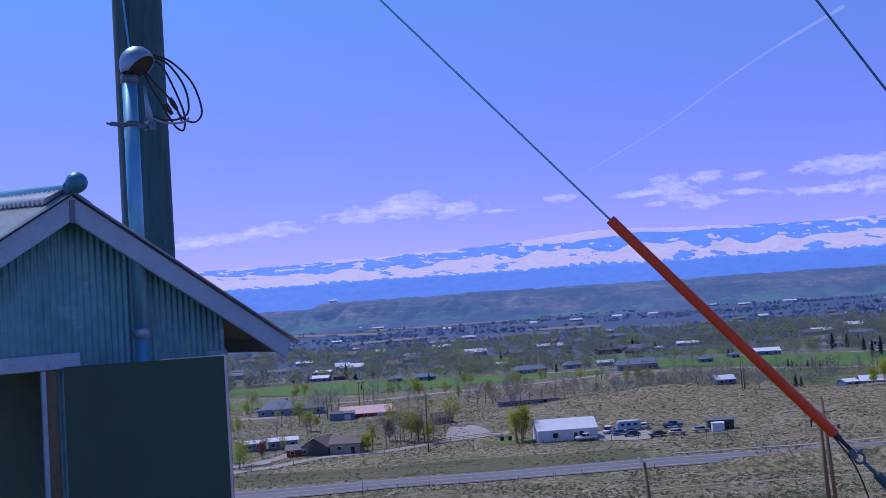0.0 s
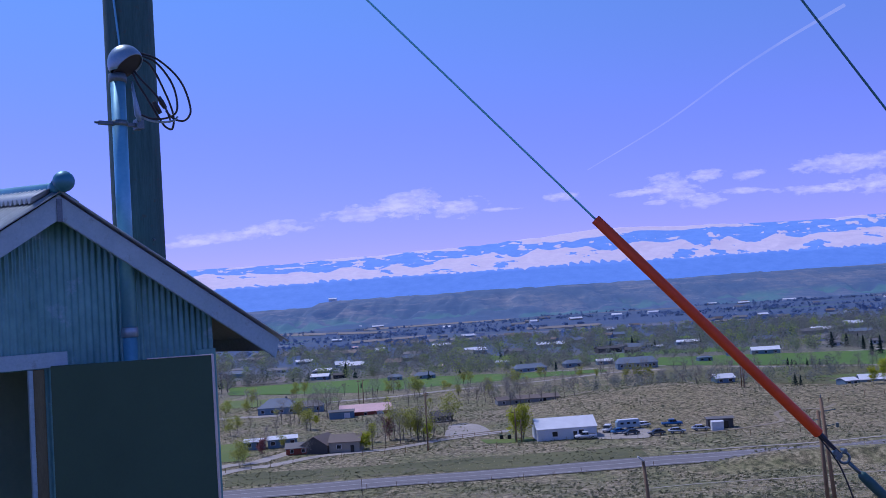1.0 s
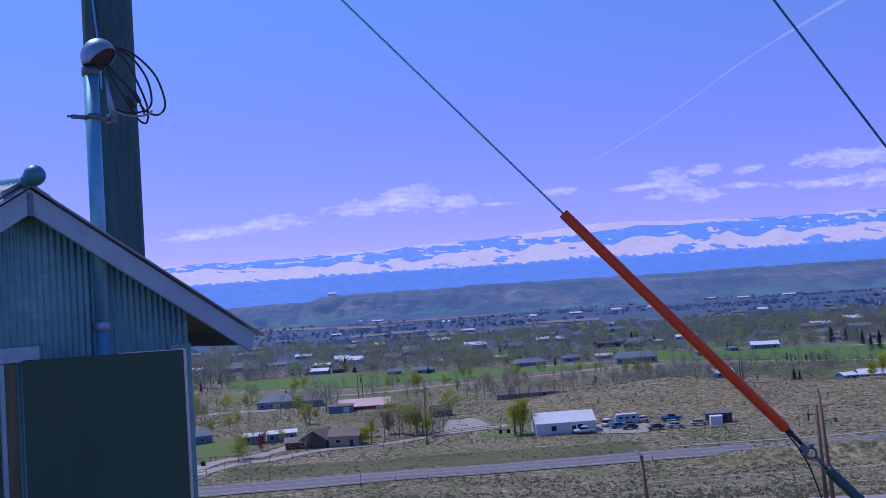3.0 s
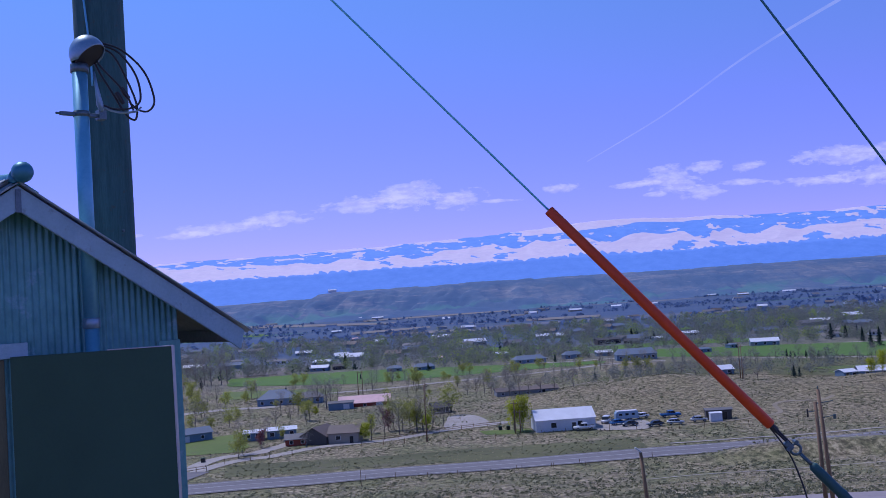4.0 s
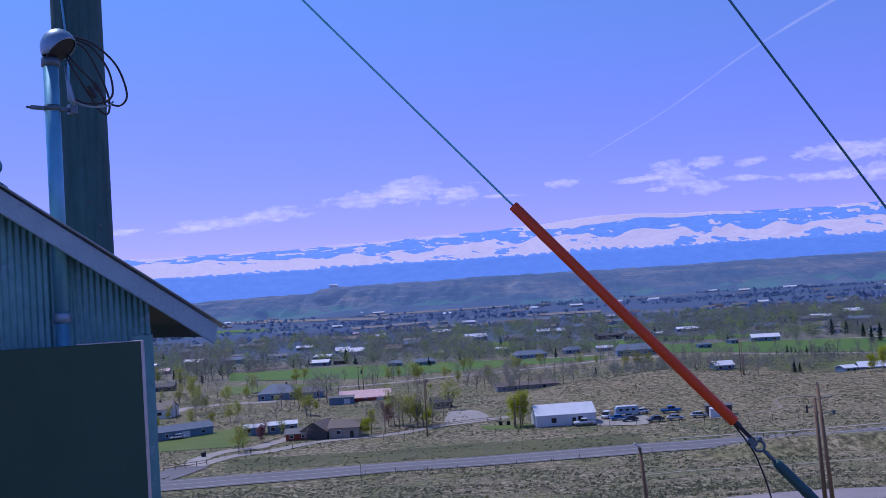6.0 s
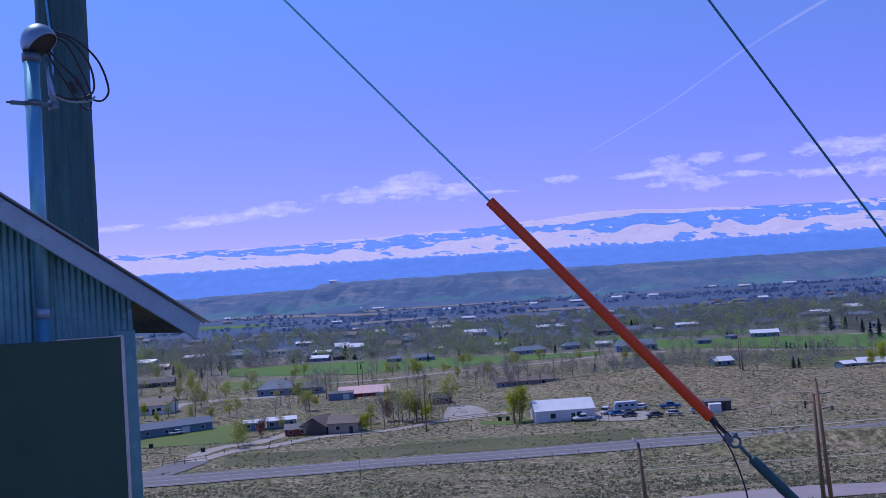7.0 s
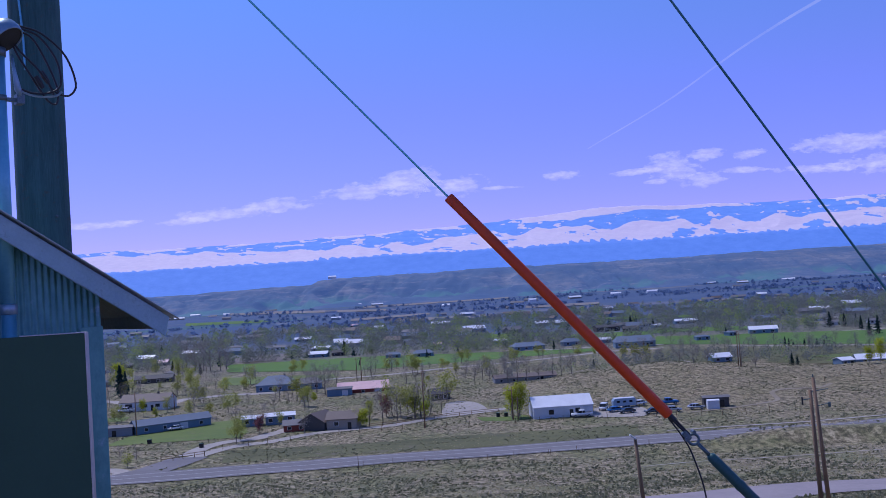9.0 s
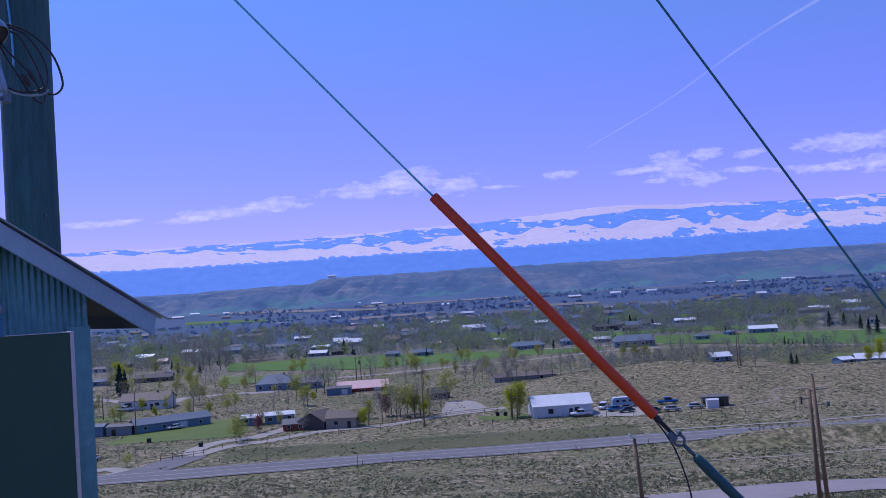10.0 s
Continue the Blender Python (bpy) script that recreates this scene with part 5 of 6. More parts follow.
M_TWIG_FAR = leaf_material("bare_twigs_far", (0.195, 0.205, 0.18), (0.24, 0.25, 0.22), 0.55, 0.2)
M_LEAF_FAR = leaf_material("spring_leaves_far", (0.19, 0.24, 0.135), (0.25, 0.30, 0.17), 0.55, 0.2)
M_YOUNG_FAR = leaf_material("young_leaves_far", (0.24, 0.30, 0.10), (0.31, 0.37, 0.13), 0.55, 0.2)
# the far belts carry distance haze as a blue base colour
M_FAR = leaf_material("hazed_far_woods", (0.13, 0.195, 0.33), (0.17, 0.24, 0.38), 0.55, 0.2)
woods()


# ---- buildings ----
def paint(name, c, rough=0.7, metal=0.0, spread=0.12):
    return surface(name, tuple(v * (1 - spread) for v in c), tuple(min(v * (1 + spread), 0.9) for v in c), 3.0, 0.4, rough, metal, 0.15, 0.01)


W_WHITE, W_BLUE, W_TAN = paint("white_siding", (0.62, 0.64, 0.66)), paint("blue_siding", (0.14, 0.22, 0.30)), paint("tan_siding", (0.30, 0.27, 0.22))
W_RED, W_DARK, W_GREY = paint("red_siding", (0.26, 0.055, 0.03)), paint("dark_siding", (0.075, 0.07, 0.065)), paint("grey_siding", (0.24, 0.26, 0.27))
R_WHITE, R_GREY, R_BLUE = paint("white_metal_roof", (0.72, 0.72, 0.75), 0.45), paint("grey_shingles", (0.15, 0.145, 0.15)), paint("blue_grey_shingles", (0.13, 0.17, 0.23))
R_RED, R_BROWN, R_DARK = paint("faded_red_metal_roof", (0.72, 0.46, 0.43), 0.5), paint("brown_shingles", (0.15, 0.115, 0.095)), paint("dark_shingles", (0.06, 0.055, 0.055))
M_PANE = surface("window_glass", (0.015, 0.02, 0.025), (0.03, 0.035, 0.045), 2, 0.5, 0.12, 0.0, 0.0)
M_TRIM = paint("white_trim", (0.62, 0.62, 0.64))
M_WOOD = surface("weathered_post_wood", (0.15, 0.095, 0.055), (0.31, 0.205, 0.125), 8, 1, 0.9, 0.0, 0.4, 0.01, (4, 4, 0.4), by_object=0.25)


def house(label, x, y, yaw, w, d, wall_h, roof_h, wall, roof, windows=(), doors=(), hip=0.0, over=0.35, chimney=False, name="house", category="house", lift=0.0, group=""):
    """A gabled or hipped house; the ridge runs along its width, the front looks to -y. windows: (x, z, width, height) on the front."""
    h = thing(name, label, category, pose(x, y, ground_z(x, y) + lift - 0.1, 0, 0, yaw), group)
    walls = prism([(-d / 2, 0), (d / 2, 0), (d / 2, wall_h), (0, wall_h + (roof_h - 0.12 if not hip else 0.0)), (-d / 2, wall_h)], -w / 2, w / 2)
    walls.transform(pose(0, 0, 0, 0, 0, 90))
    part("wall", walls, wall, h)
    bm = bmesh.new()
    slope = roof_h / (d / 2)
    ex, ey, ez = w / 2 + over, d / 2 + over, wall_h - slope * over
    rx = w / 2 + over - hip
    for t in (0.0, 0.14):
        for px, py, pz in ((-ex, -ey, ez), (ex, -ey, ez), (ex, ey, ez), (-ex, ey, ez), (-rx, 0, wall_h + roof_h), (rx, 0, wall_h + roof_h)):
            bm.verts.new((px, py, pz + t))
    bm.verts.ensure_lookup_table()
    v = bm.verts
    for o, order in ((6, 1), (0, -1)):
        for f in ((0, 1, 5, 4), (2, 3, 4, 5)) + (((1, 2, 5), (3, 0, 4)) if hip else ()):
            bm.faces.new([v[i + o] for i in f][::order])
    rim = ((0, 1), (1, 2), (2, 3), (3, 0)) if hip else ((0, 1), (1, 5), (5, 2), (2, 3), (3, 4), (4, 0))
    for i, j in rim:
        bm.faces.new((v[i], v[j], v[j + 6], v[i + 6]))
    bmesh.ops.recalc_face_normals(bm, faces=bm.faces)
    r = part("roof", bm, roof, h)
    if chimney:
        part("chimney", block(w * 0.2, w * 0.2 + 0.7, -0.3, 0.4, wall_h + roof_h * 0.5, wall_h + roof_h + 0.7, 0.03), W_DARK, r)
    for wx, wz, ww, wh in windows:
        fr = bmesh.new()
        for x0, x1, z0, z1 in ((wx - ww / 2 - 0.1, wx + ww / 2 + 0.1, wz + wh / 2, wz + wh / 2 + 0.1), (wx - ww / 2 - 0.1, wx + ww / 2 + 0.1, wz - wh / 2 - 0.1, wz - wh / 2),
                               (wx - ww / 2 - 0.1, wx - ww / 2, wz - wh / 2, wz + wh / 2), (wx + ww / 2, wx + ww / 2 + 0.1, wz - wh / 2, wz + wh / 2)):
            box(fr, x0, x1, -d / 2 - 0.06, -d / 2 + 0.05, z0, z1)
        win = part("window", fr, M_TRIM, h)
        part("pane", block(wx - ww / 2, wx + ww / 2, -d / 2 - 0.02, -d / 2 + 0.02, wz - wh / 2, wz + wh / 2), M_PANE, win)
    for dx, dw, dh in doors:
        part("door", block(dx - dw / 2, dx + dw / 2, -d / 2 - 0.04, -d / 2 + 0.05, 0.1, dh, 0.01), M_PANE if dw < 1.5 else M_TRIM, h)
    return h


def row_windows(w, count, z=1.5, ww=1.2, wh=1.1):
    return tuple((w * ((k + 0.5) / count - 0.5), z, ww, wh) for k in range(count))


# the white building and the farm buildings near the highway
house("white metal building with pale shiny roof beside parked vehicles", 30.1, 268.6, 2.6, 16.2, 10.5, 3.2, 2.3, W_WHITE, R_WHITE, ((-3.3, 1.75, 1.4, 1.3), (3.9, 1.95, 1.3, 1.1)), ((2.2, 1.0, 2.2),), over=0.25, name="metal_building", category="building")
house("long barn with faded red metal roof", -33.0, 367.5, 4, 19.0, 11.0, 2.0, 2.2, W_RED, R_RED, row_windows(19, 3, 1.1, 1.0, 0.8), ((5.5, 2.6, 1.8),), name="barn", category="barn", lift=-0.5)
house("low dark blue shed against the barn", -41.0, 358.5, 4, 9.0, 5.0, 2.6, 0.5, W_BLUE, R_GREY, (), ((2, 2.2, 2.1),), name="shed", category="shed")
house("long low grey-brown building behind bare trees", 27.8, 364.0, 4, 23.0, 9.0, 2.1, 0.9, W_GREY, R_BROWN, row_windows(23, 5, 1.2, 0.9, 0.7), ((6, 1.1, 1.9),), name="outbuilding", category="building", lift=-0.3)
house("blue-grey hipped house among bare trees", -70.0, 391, 3, 15.0, 11.0, 3.0, 3.0, W_BLUE, R_BLUE, row_windows(15, 4), ((0.2, 1.0, 2.1),), hip=4.5, chimney=True)
house("low blue-grey wing of a house", -57.0, 389, 3, 10.5, 8.0, 2.7, 1.8, W_BLUE, R_GREY, row_windows(10.5, 3), (), hip=2.5)
house("brown-roofed house with tan walls", -37.5, 273.0, 70, 8.5, 8.0, 2.5, 2.3, W_DARK, R_BROWN, row_windows(8.5, 2), ())
house("tan garage wing with low roof", -30.2, 271.5, -4, 8.4, 7.5, 3.1, 1.6, W_TAN, R_BROWN, ((-1.5, 1.8, 1.2, 1.0),), ((2.2, 1.0, 2.1),), name="garage", category="garage")
house("low red-brown cabin with pale porch roof", -42.3, 272.5, 6, 9.6, 5.5, 2.0, 1.1, W_RED, R_GREY, row_windows(9.6, 3, 1.2, 0.9, 0.8), (), name="cabin", category="cabin")
house("blue mobile home with pale roof", -51.0, 288.5, 10, 8.5, 5.0, 2.6, 0.7, W_BLUE, R_WHITE, row_windows(8.5, 3), (), name="mobile_home", category="mobile home")
house("small pale blue mobile home", -59.0, 287.0, 5, 5.5, 4.5, 2.4, 0.6, W_BLUE, R_WHITE, row_windows(5.5, 2), (), name="mobile_home", category="mobile home")
house("dark weathered shed with pale sheet roof", 72.2, 265.5, -6, 6.8, 3.0, 2.7, 0.35, W_DARK, R_GREY, (), ((1.5, 1.2, 2.0),), name="shed", category="shed")
house("small pale blue storage box", 70.4, 261.5, -4, 3.1, 2.2, 2.3, 0.25, W_WHITE, R_WHITE, (), (), over=0.08, name="storage_box", category="storage box")
house("long low blue-grey stable with grey roof", -84.2, 291.0, 32.5, 22.5, 6.0, 2.6, 1.4, W_BLUE, R_BLUE, row_windows(22, 4, 1.4, 0.9, 0.9), ((3, 2.4, 2.1),), name="stable", category="stable")
house("low grey shed with flat roof", -97.0, 284.8, 3, 7.4, 5.0, 2.6, 0.4, W_GREY, R_GREY, (), ((-1.5, 1.2, 1.9),), name="shed", category="shed")
house("small blue storage shed beside the stable", -104.0, 284.0, 2, 5.5, 5.0, 2.9, 0.5, W_BLUE, R_BLUE, (), (), name="shed", category="shed")
house("white house with pinkish brown shingle roof", -109.5, 351, -2, 17.5, 10, 3.4, 2.2, W_WHITE, R_BROWN, ((-5.5, 2.2, 2.6, 1.2), (0.5, 1.9, 1.6, 1.1), (5, 1.9, 1.6, 1.1)), ((3, 1.0, 2.1),), chimney=True)
for rows, wall, roof, label in ((HOUSES_BLUE, W_BLUE, R_BLUE, "blue-grey house among trees"), (HOUSES_WHITE_ROOF, W_BLUE, R_WHITE, "building with white metal roof"),
                                (HOUSES_DARK, W_DARK, R_DARK, "low dark brown building"), (HOUSES_PALE, W_WHITE, R_GREY, "small pale house in town"),
                                (HOUSES_RED, W_TAN, R_RED, "small house with faded red roof")):
    for x, y, w, d, wh, rh in rows:
        house(label, x, y, RNG.uniform(-12, 14), w, d, wh, rh, wall, roof, row_windows(w, max(2, min(int(w / 4), 6)), wh * 0.55, 1.3, min(1.2, wh * 0.5)), ((w * 0.3, 1.1, min(2.1, wh * 0.85)),), hip=2.0 if roof in (R_BLUE, R_GREY) else 0.0, group="houses in the valley")
for x, y, w in TOWN:
    house("distant small town house", x, y, RNG.uniform(-25, 25), w, RNG.uniform(6, 9), RNG.uniform(2.4, 3.2), RNG.uniform(1.2, 2.4), RNG.choice((W_WHITE, W_TAN, W_BLUE, W_GREY)), RNG.choice((R_WHITE, R_GREY, R_GREY, R_BLUE, R_BROWN)), group="houses in the town")
for k in range(38):
    y = 1550 + 1000 * RNG.random()
    x = RNG.uniform(-0.55, 0.58) * y
    house("distant pale farm building", x, y, RNG.uniform(-20, 20), RNG.uniform(12, 30), 9, 3, 2.4, RNG.choice((W_WHITE, W_TAN)), RNG.choice((R_WHITE, R_GREY)), group="farms across the valley", name="farm_building", category="building")


house("small white building on the edge of the terrace", -367, 3140, 5, 26, 14, 8, 3, W_WHITE, R_WHITE, lift=79, name="farm_building", category="building")


# ---- vehicles ----
M_TYRE = surface("tyre_rubber", (0.02, 0.02, 0.02), (0.035, 0.035, 0.035), 20, 3, 0.85)
CAR_WHITE, CAR_BLUE, CAR_DARK = paint("white_car_paint", (0.68, 0.69, 0.72), 0.3, 0.0, 0.03), paint("blue_car_paint", (0.03, 0.14, 0.36), 0.3, 0.0, 0.05), paint("dark_car_paint", (0.03, 0.045, 0.07), 0.3, 0.0, 0.05)
CAR_SILVER = paint("silver_car_paint", (0.42, 0.45, 0.48), 0.3, 0.4, 0.04)


def vehicle(kind, label, x, y, yaw, colour):
    """A pickup, car or van, its nose towards -x."""
    ln, wd = {"pickup": (5.7, 1.95), "car": (4.6, 1.8), "van": (4.9, 1.9)}[kind]
    v = thing("pickup" if kind == "pickup" else kind, label, "pickup truck" if kind == "pickup" else kind, pose(x, y, ground_z(x, y) + 0.14, 0, 0, yaw), "parked vehicles")
    a = ln / 2
    profile = {
        "pickup": [(-a, 0.45), (-a, 0.95), (-a + 0.2, 1.08), (-a + 1.5, 1.14), (0.95, 1.16), (a, 1.16), (a, 0.5)],
        "car": [(-a, 0.4), (-a, 0.7), (-a + 1.2, 0.92), (a - 0.3, 0.98), (a, 0.8), (a, 0.42)],
        "van": [(-a, 0.45), (-a, 0.85), (-a + 0.9, 1.05), (a, 1.1), (a, 0.5)]}[kind]
    body = prism(profile, -wd / 2, wd / 2)
    bmesh.ops.bevel(body, geom=list(body.edges), offset=0.07, segments=2, affect="EDGES")
    part("body", body, colour, v, "", True)
    cab = {"pickup": [(-a + 1.45, 1.1), (-a + 2.15, 1.78), (0.75, 1.82), (0.98, 1.1)], "car": [(-a + 1.05, 0.9), (-a + 1.8, 1.42), (a - 1.2, 1.44), (a - 0.35, 0.94)],
           "van": [(-a + 0.8, 1.0), (-a + 1.6, 1.78), (a - 0.2, 1.82), (a - 0.03, 1.05)]}[kind]
    g = prism(cab, -wd / 2 + 0.12, wd / 2 - 0.12)
    part("cab_glass", g, M_PANE, v, "dark glazed cab")
    (x0, z0), (x1, z1), (x2, z2), (x3, z3) = cab
    top = block(x1 - 0.05, x2 + 0.05, -wd / 2 + 0.1, wd / 2 - 0.1, min(z1, z2) - 0.06, max(z1, z2) + 0.05, 0.04)
    part("roof", top, colour, v, "", True)
    for px in ((x1 + x2) / 2, x2):
        for sy in (-1, 1):
            part("pillar", block(px - 0.06, px + 0.06, sy * (wd / 2 - 0.11) - 0.02, sy * (wd / 2 - 0.11) + 0.02, z0, z1), colour, v)
    if kind == "pickup":
        part("bed", block(1.1, a - 0.12, -wd / 2 + 0.15, wd / 2 - 0.15, 1.14, 1.175), M_TYRE, v, "dark open truck bed")
    for wx in (-a + 0.95, a - 1.05):
        for sy in (-1, 1):
            wheel = part("wheel", tube([(wx, sy * (wd / 2 - 0.2), 0.36), (wx, sy * (wd / 2 + 0.02), 0.36)], 0.37, 14), M_TYRE, v)
            part("rim", tube([(wx, sy * (wd / 2), 0.36), (wx, sy * (wd / 2 + 0.035), 0.36)], 0.21, 10), CAR_SILVER, wheel)
    for sy in (-0.65, 0.65):
        part("headlight", block(-a - 0.02, -a + 0.05, sy - 0.16, sy + 0.16, 0.7, 0.85, 0.02), M_TRIM, v)
    return v


vehicle("pickup", "white crew-cab pickup beside the metal building", 35.0, 261.5, 2, CAR_WHITE)
vehicle("van", "white van parked in the gravel yard", 42.5, 271.5, 70, CAR_WHITE)
vehicle("car", "dark blue car in the gravel yard", 45.0, 267.0, 200, CAR_BLUE)
vehicle("car", "dark car with dull paint", 47.5, 263.3, 10, CAR_DARK)
vehicle("pickup", "bright blue pickup parked by the knoll", 61.0, 273.5, 180, CAR_BLUE)
vehicle("car", "dark and silver car beside the fence", 53.7, 259.5, 5, CAR_DARK)
vehicle("car", "blue car beside the fence", 59.2, 260.0, 170, CAR_SILVER)
vehicle("car", "white car parked in rough grass", 53.0, 275.0, 20, CAR_WHITE)
vehicle("car", "pale car standing by the knoll", 66.0, 262.0, 175, CAR_SILVER)
vehicle("pickup", "white pickup beside the brown-roofed white house", -115.5, 344.0, 0, CAR_WHITE)
vehicle("car", "blue car in the driveway", -106.0, 358.0, 30, CAR_BLUE)
vehicle("car", "silver car on the lawn by the stable", -82.0, 287.5, 30, CAR_WHITE)
vehicle("car", "pale car by the side track", -87.5, 235.5, 80, CAR_WHITE)


def camper():
    c = thing("camper_trailer", "long pale blue camper trailer with white roof", "camper trailer", pose(48.5, 273.2, ground_z(48.5, 273.2) + 0.1, 0, 0, 4), "parked vehicles")
    bm = prism([(-3.2, 0.55), (-3.2, 2.1), (-2.7, 2.65), (3.0, 2.65), (3.2, 2.4), (3.2, 0.55)], -1.15, 1.15)
    bmesh.ops.bevel(bm, geom=list(bm.edges), offset=0.06, segments=2, affect="EDGES")
    part("body", bm, paint("camper_blue", (0.25, 0.36, 0.46), 0.4), c)
    part("roof", block(-2.75, 3.05, -1.1, 1.1, 2.64, 2.75, 0.03), R_WHITE, c)
    for x in (-1.8, 0.0, 1.8):
        part("window", block(x - 0.45, x + 0.45, -1.18, -1.12, 1.5, 2.05, 0.02), M_PANE, c)
    for x in (0.3, 1.1):
        for s in (-1, 1):
            part("wheel", tube([(x, s * 0.95, 0.34), (x, s * 1.16, 0.34)], 0.34, 14), M_TYRE, c)
    part("hitch", tube([(-3.2, 0, 0.55), (-4.3, 0, 0.5), (-4.3, 0, 0.0)], 0.06, 8), M_STEEL, c)


camper()


# ---- poles, posts and fences ----
def line_pole(label, x, y, hh, radius, arm=True):
    z = ground_z(x, y)
    p = thing("utility_pole", label, "utility pole", pose(x, y, z), "line poles")
    part("shaft", tube([(0, 0, -1), (0, 0, hh * 0.5), (0, 0, hh)], [radius * 1.15, radius, radius * 0.8], 10), M_WOOD, p, "", True)
    if arm:
        part("crossarm", block(-0.95, 0.95, -0.06, 0.06, hh - 0.65, hh - 0.5, 0.01), M_WOOD, p)
        for ix in (-0.8, 0.8):
            part("insulator", tube([(ix, 0, hh - 0.5), (ix, 0, hh - 0.42), (ix, 0, hh - 0.3)], [0.03, 0.07, 0.04], 8), M_TRIM, p)
    return p


for x, y, hh in POLES:
    line_pole("thin weathered utility pole in the valley", x, y, hh, 0.17)


def lean_pole(label, top, foot_x, radius, arm=None):
    foot = Vector((foot_x, top[1], ground_z(foot_x, top[1]) - 0.6))
    p = thing("utility_pole", label, "utility pole", None, "line poles")
    top = Vector(top)
    part("shaft", tube([foot, foot.lerp(top, 0.5), top], [radius * 1.2, radius * 1.05, radius * 0.85], 14), M_WOOD, p, "", True)
    return p, top, foot


p, top, foot = lean_pole("tall brown wooden utility pole with side bracket", (38.63, 102.3, -12.4), 39.4, 0.20)
part("crossarm", tube([top + Vector((-0.3, 0, -1.45)), top + Vector((1.4, -0.2, -1.25))], 0.05, 8), M_STEEL, p, "pale metal side bracket")
part("insulator", tube([top + Vector((0, 0, 0)), top + Vector((0, 0, 0.35))], 0.06, 8), M_STEEL, p)
box_bm = block(-0.14, 0.14, -0.14, 0.14, -0.25, 0.25, 0.05)
box_bm.transform(Matrix.Translation(top + Vector((1.45, -0.2, -2.9))))
part("meter_box", box_bm, M_STEEL, p, "small grey box on a bracket")
part("brace", tube([top + Vector((0.1, -0.1, -3.0)), top + Vector((1.4, -0.2, -2.75))], 0.04, 8), M_STEEL, p)
p, top, foot = lean_pole("tall brown wooden pole standing beside another", (37.75, 101.0, -13.5), 38.1, 0.20)
part("bracket", tube([top + Vector((-0.9, -0.1, -1.0)), top + Vector((0.1, -0.1, -0.9))], 0.05, 8), M_STEEL, p)
part("insulator", tube([top + Vector((-0.9, -0.1, -1.5)), top + Vector((-0.9, -0.1, -0.7))], 0.09, 8), M_CABLE, p)
p, top, foot = lean_pole("wooden yard light pole with pale lamp head", (18.72, 98.0, -16.95), 19.3, 0.19)
lamp = block(-0.55, 0.2, -0.2, 0.2, -0.08, 0.1, 0.05)
lamp.transform(Matrix.Translation(top + Vector((-0.1, 0, 0.12))) @ pose(0, 0, 0, 0, 38, 0))
part("lamp_head", lamp, M_TRIM, p, "pale lamp head")


def fence(label, points, spacing, high, rails=0, radius=0.07):
    f = thing("fence", label, "fence", kind="")
    line = curve([(x, y, 0) for x, y in points], 10)
    posts, gone, last = [], spacing, line[0]
    for q in line:
        gone += (q - last).length
        last = q
        if gone >= spacing:
            gone = 0.0
            posts.append(Vector((q.x, q.y, ground_z(q.x, q.y))))
    me = None
    for q in posts:
        if me is None:
            ob = part("post", tube([(0, 0, -0.4), (0, 0, high), (0, 0, high + 0.03)], [radius, radius * 0.9, radius * 0.5], 7), M_WOOD, f)
            me = ob.data
        else:
            ob = new("post", me)
            ob.parent = f
        ob.matrix_world = pose(q.x, q.y, q.z, RNG.uniform(-4, 4), RNG.uniform(-4, 4), RNG.uniform(0, 360)) @ Matrix.Diagonal((1, 1, RNG.uniform(0.85, 1.15), 1))
    for a, b in zip(posts, posts[1:]):
        for k in range(rails):
            z = Vector((0, 0, high * (0.9 - 0.4 * k)))
            part("rail", tube([a + z, b + z], radius * 0.7, 6), M_WOOD, f)
    for zz in (0.45, 0.75, 1.05) if not rails else ():
        part("wire", tube([q + Vector((0, 0, zz * high / 1.2)) for q in posts], 0.006, 4), M_STEEL, f)
    return f


fence("weathered wooden post and wire fence beside the highway", FENCE_ROAD, 5.0, 1.5)
fence("wire fence on the near side of the highway", FENCE_NEAR, 6.0, 1.2, 0, 0.05)
fence("wooden post and rail fence along the driveway", FENCE_DRIVE, 2.4, 1.4, 2, 0.09)
fence("wooden rail fence along the dirt track", FENCE_TRACK, 3.5, 1.2, 2, 0.08)
fence("wire fence over the dry knoll", FENCE_KNOLL, 6.0, 1.5)
for x, y, hh in ROAD_POSTS:
    alone("road_post", tube([(x, y, ground_z(x, y) - 0.3), (x, y, ground_z(x, y) + hh * 0.6), (x, y, ground_z(x, y) + hh)], [0.07, 0.065, 0.05], 8), M_WOOD, "thin dark wooden roadside post", "post", group="roadside posts")
for x, y in ((-82.1, 262.9), (-64.5, 249.1), (13.0, 272.5), (15.2, 272.0)):
    z = ground_z(x, y) + 0.05
    b = thing("waste_bin", "dark wheeled waste bin by the track", "waste bin", pose(x, y, z), "waste bins")
    part("body", block(-0.5, 0.5, -0.45, 0.45, 0.0, 1.1, 0.05), M_TYRE, b)
    part("lid", block(-0.54, 0.54, -0.5, 0.48, 1.1, 1.2, 0.04), M_DOOR, b)


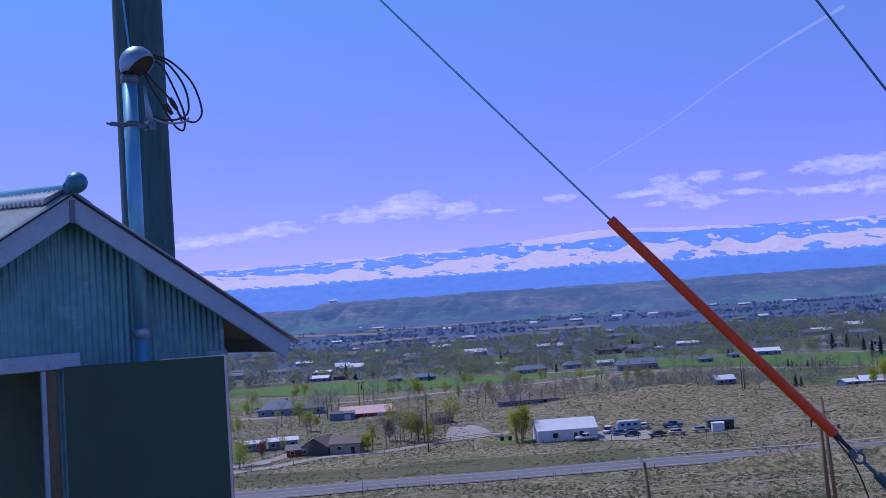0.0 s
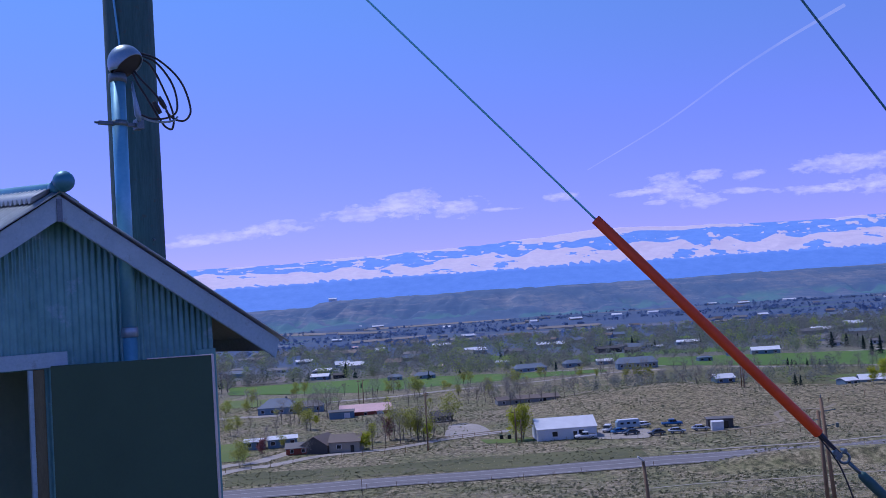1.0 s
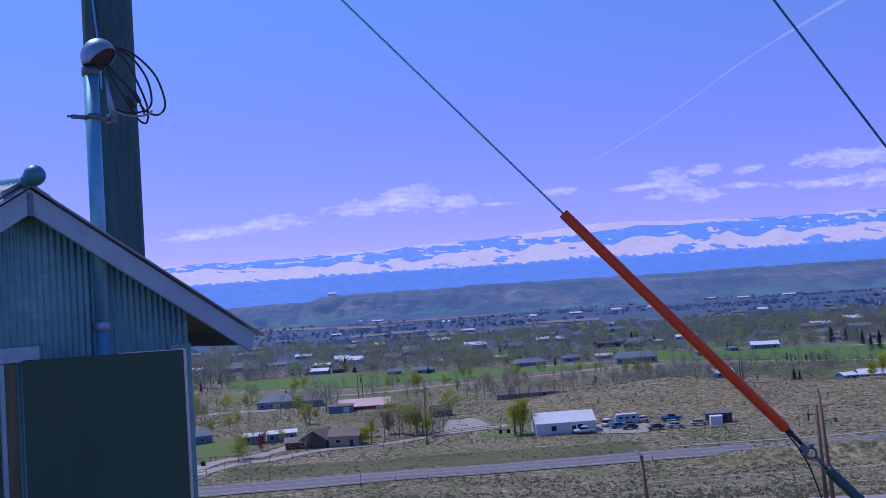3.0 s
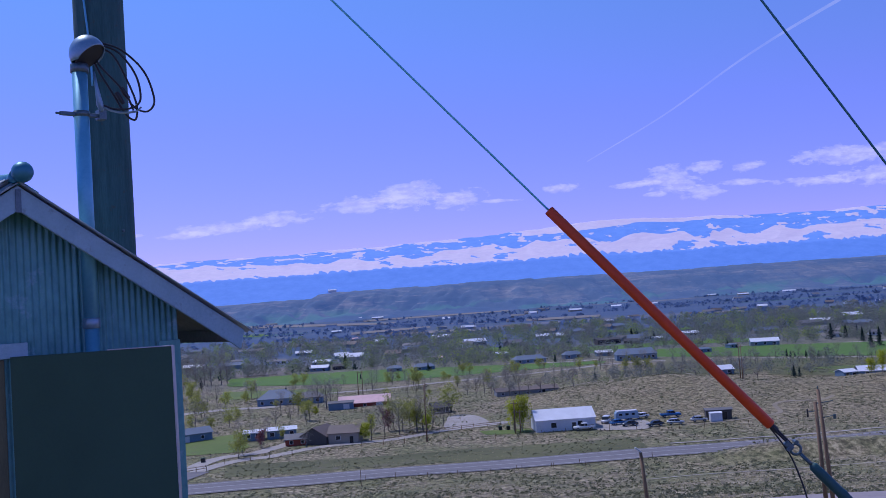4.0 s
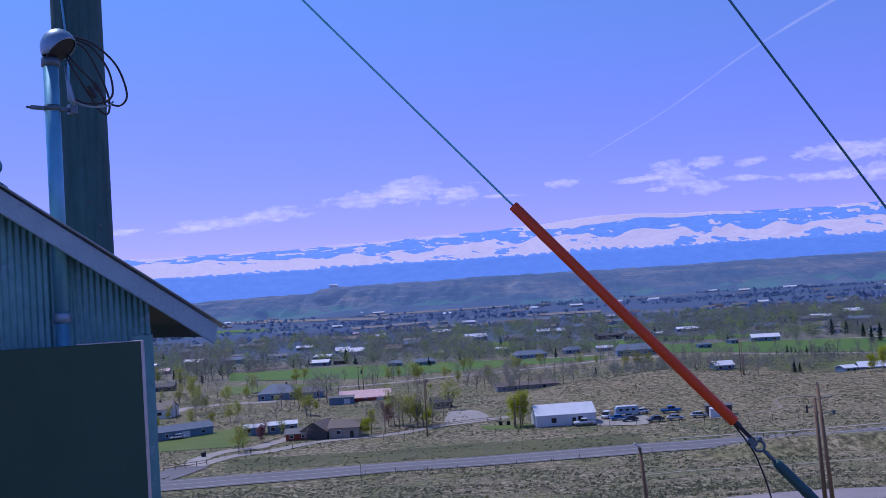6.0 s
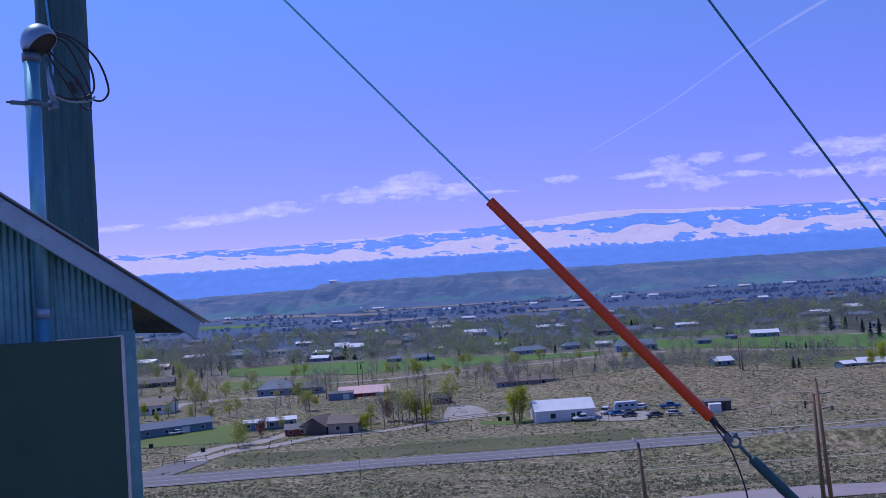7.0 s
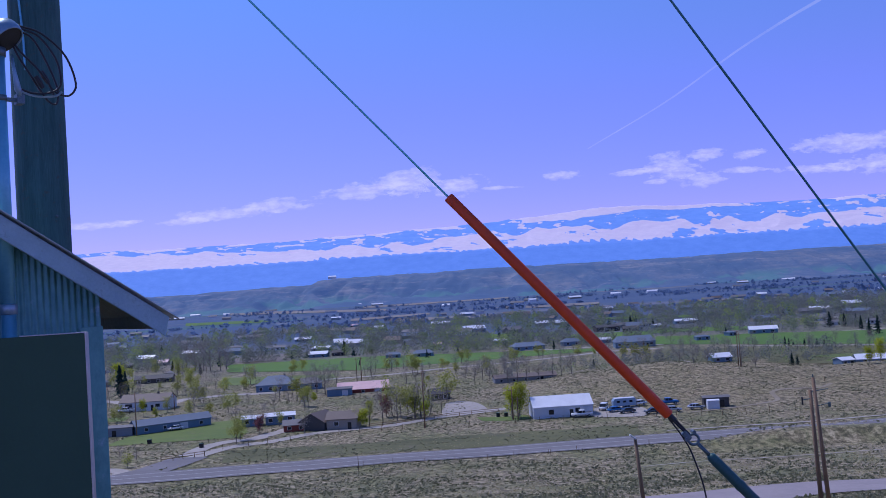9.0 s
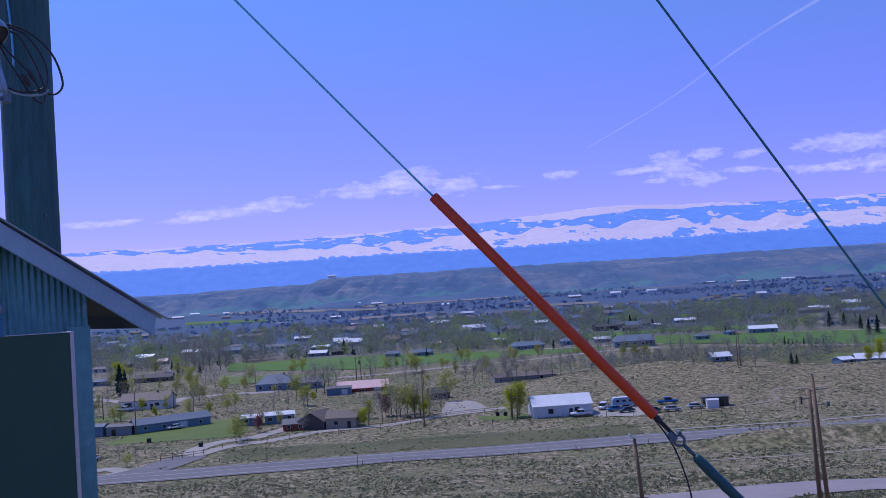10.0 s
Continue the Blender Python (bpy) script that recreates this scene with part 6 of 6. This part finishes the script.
# ---- clouds ----
def cloud_material(name, wisp):
    """Thin fair-weather cloud: billowing on top, flat and fading below."""
    m, n, l, bsdf = shader(name)
    n.remove(bsdf)
    co = n.new("ShaderNodeTexCoord").outputs["Object"]
    pos = n.new("ShaderNodeNewGeometry").outputs["Position"]
    length = n.new("ShaderNodeVectorMath")
    length.operation = "LENGTH"
    l.new(co, length.inputs[0])
    a = texture(n, l, pos, 0.016, 7.0, 0.6, (0.7, 1, 1.7))
    fade = n.new("ShaderNodeMath")
    fade.operation = "MULTIPLY_ADD"
    fade.inputs[1].default_value = -0.42
    l.new(length.outputs["Value"], fade.inputs[0])
    l.new(a, fade.inputs[2])
    alpha = ramp(n, l, fade.outputs[0], (0.10, (0, 0, 0)), (0.20, (wisp * 0.55,) * 3), (0.42, (wisp,) * 3))
    # the cloud's sunlit brightness is set as emission, tinted by noise
    e = n.new("ShaderNodeEmission")
    tint = texture(n, l, pos, 0.03, 5.0, 0.6, (0.6, 1, 1.6))
    l.new(ramp(n, l, tint, (0.38, (0.66, 0.64, 0.86)), (0.6, (0.88, 0.85, 0.97))), e.inputs["Color"])
    e.inputs["Strength"].default_value = 0.82
    t = n.new("ShaderNodeBsdfTransparent")
    mix = n.new("ShaderNodeMixShader")
    l.new(alpha, mix.inputs[0])
    l.new(t.outputs[0], mix.inputs[1])
    l.new(e.outputs[0], mix.inputs[2])
    l.new(mix.outputs[0], n["Material Output"].inputs["Surface"])
    return m


M_CLOUD = cloud_material("glowing_cloud", 0.62)
for x, z, rx, rz in CLOUDS:
    bm = bmesh.new()
    bmesh.ops.create_grid(bm, x_segments=20, y_segments=12, size=1.25)
    for q in bm.verts:
        q.co = (q.co.x, 0.3 * (q.co.x ** 2 + q.co.y ** 2), q.co.y)
    ob = alone("cloud", bm, M_CLOUD, "small flat white cloud over the mountains", "cloud", "structure", "", True)
    ob.matrix_world = pose(x, 4720, z) @ Matrix.Diagonal((rx * 1.25, 30, rz * 1.35, 1))
    ob.visible_shadow = False
M_VAPOUR = shader("vapour_trail")
m, n, l, bsdf = M_VAPOUR
n.remove(bsdf)
noise_v = texture(n, l, n.new("ShaderNodeNewGeometry").outputs["Position"], 0.006, 6.0, 0.6)
# emission replaces the sunlight that the trail would catch
e, t, mix = n.new("ShaderNodeEmission"), n.new("ShaderNodeBsdfTransparent"), n.new("ShaderNodeMixShader")
e.inputs["Color"].default_value = (0.86, 0.84, 0.97, 1)
e.inputs["Strength"].default_value = 0.9
l.new(ramp(n, l, noise_v, (0.3, (0.03,) * 3), (0.7, (0.11,) * 3)), mix.inputs[0])
l.new(t.outputs[0], mix.inputs[1])
l.new(e.outputs[0], mix.inputs[2])
l.new(mix.outputs[0], n["Material Output"].inputs["Surface"])
trail = curve([(x, 4700, z) for x, z in CONTRAIL], 10)
tr = alone("vapour_trail", tube(trail, [2.5 + 6.5 * k / len(trail) for k in range(len(trail))], 8), m, "thin straight white vapour trail in the sky", "vapour trail", "structure", smooth=True)
tr.visible_shadow = False
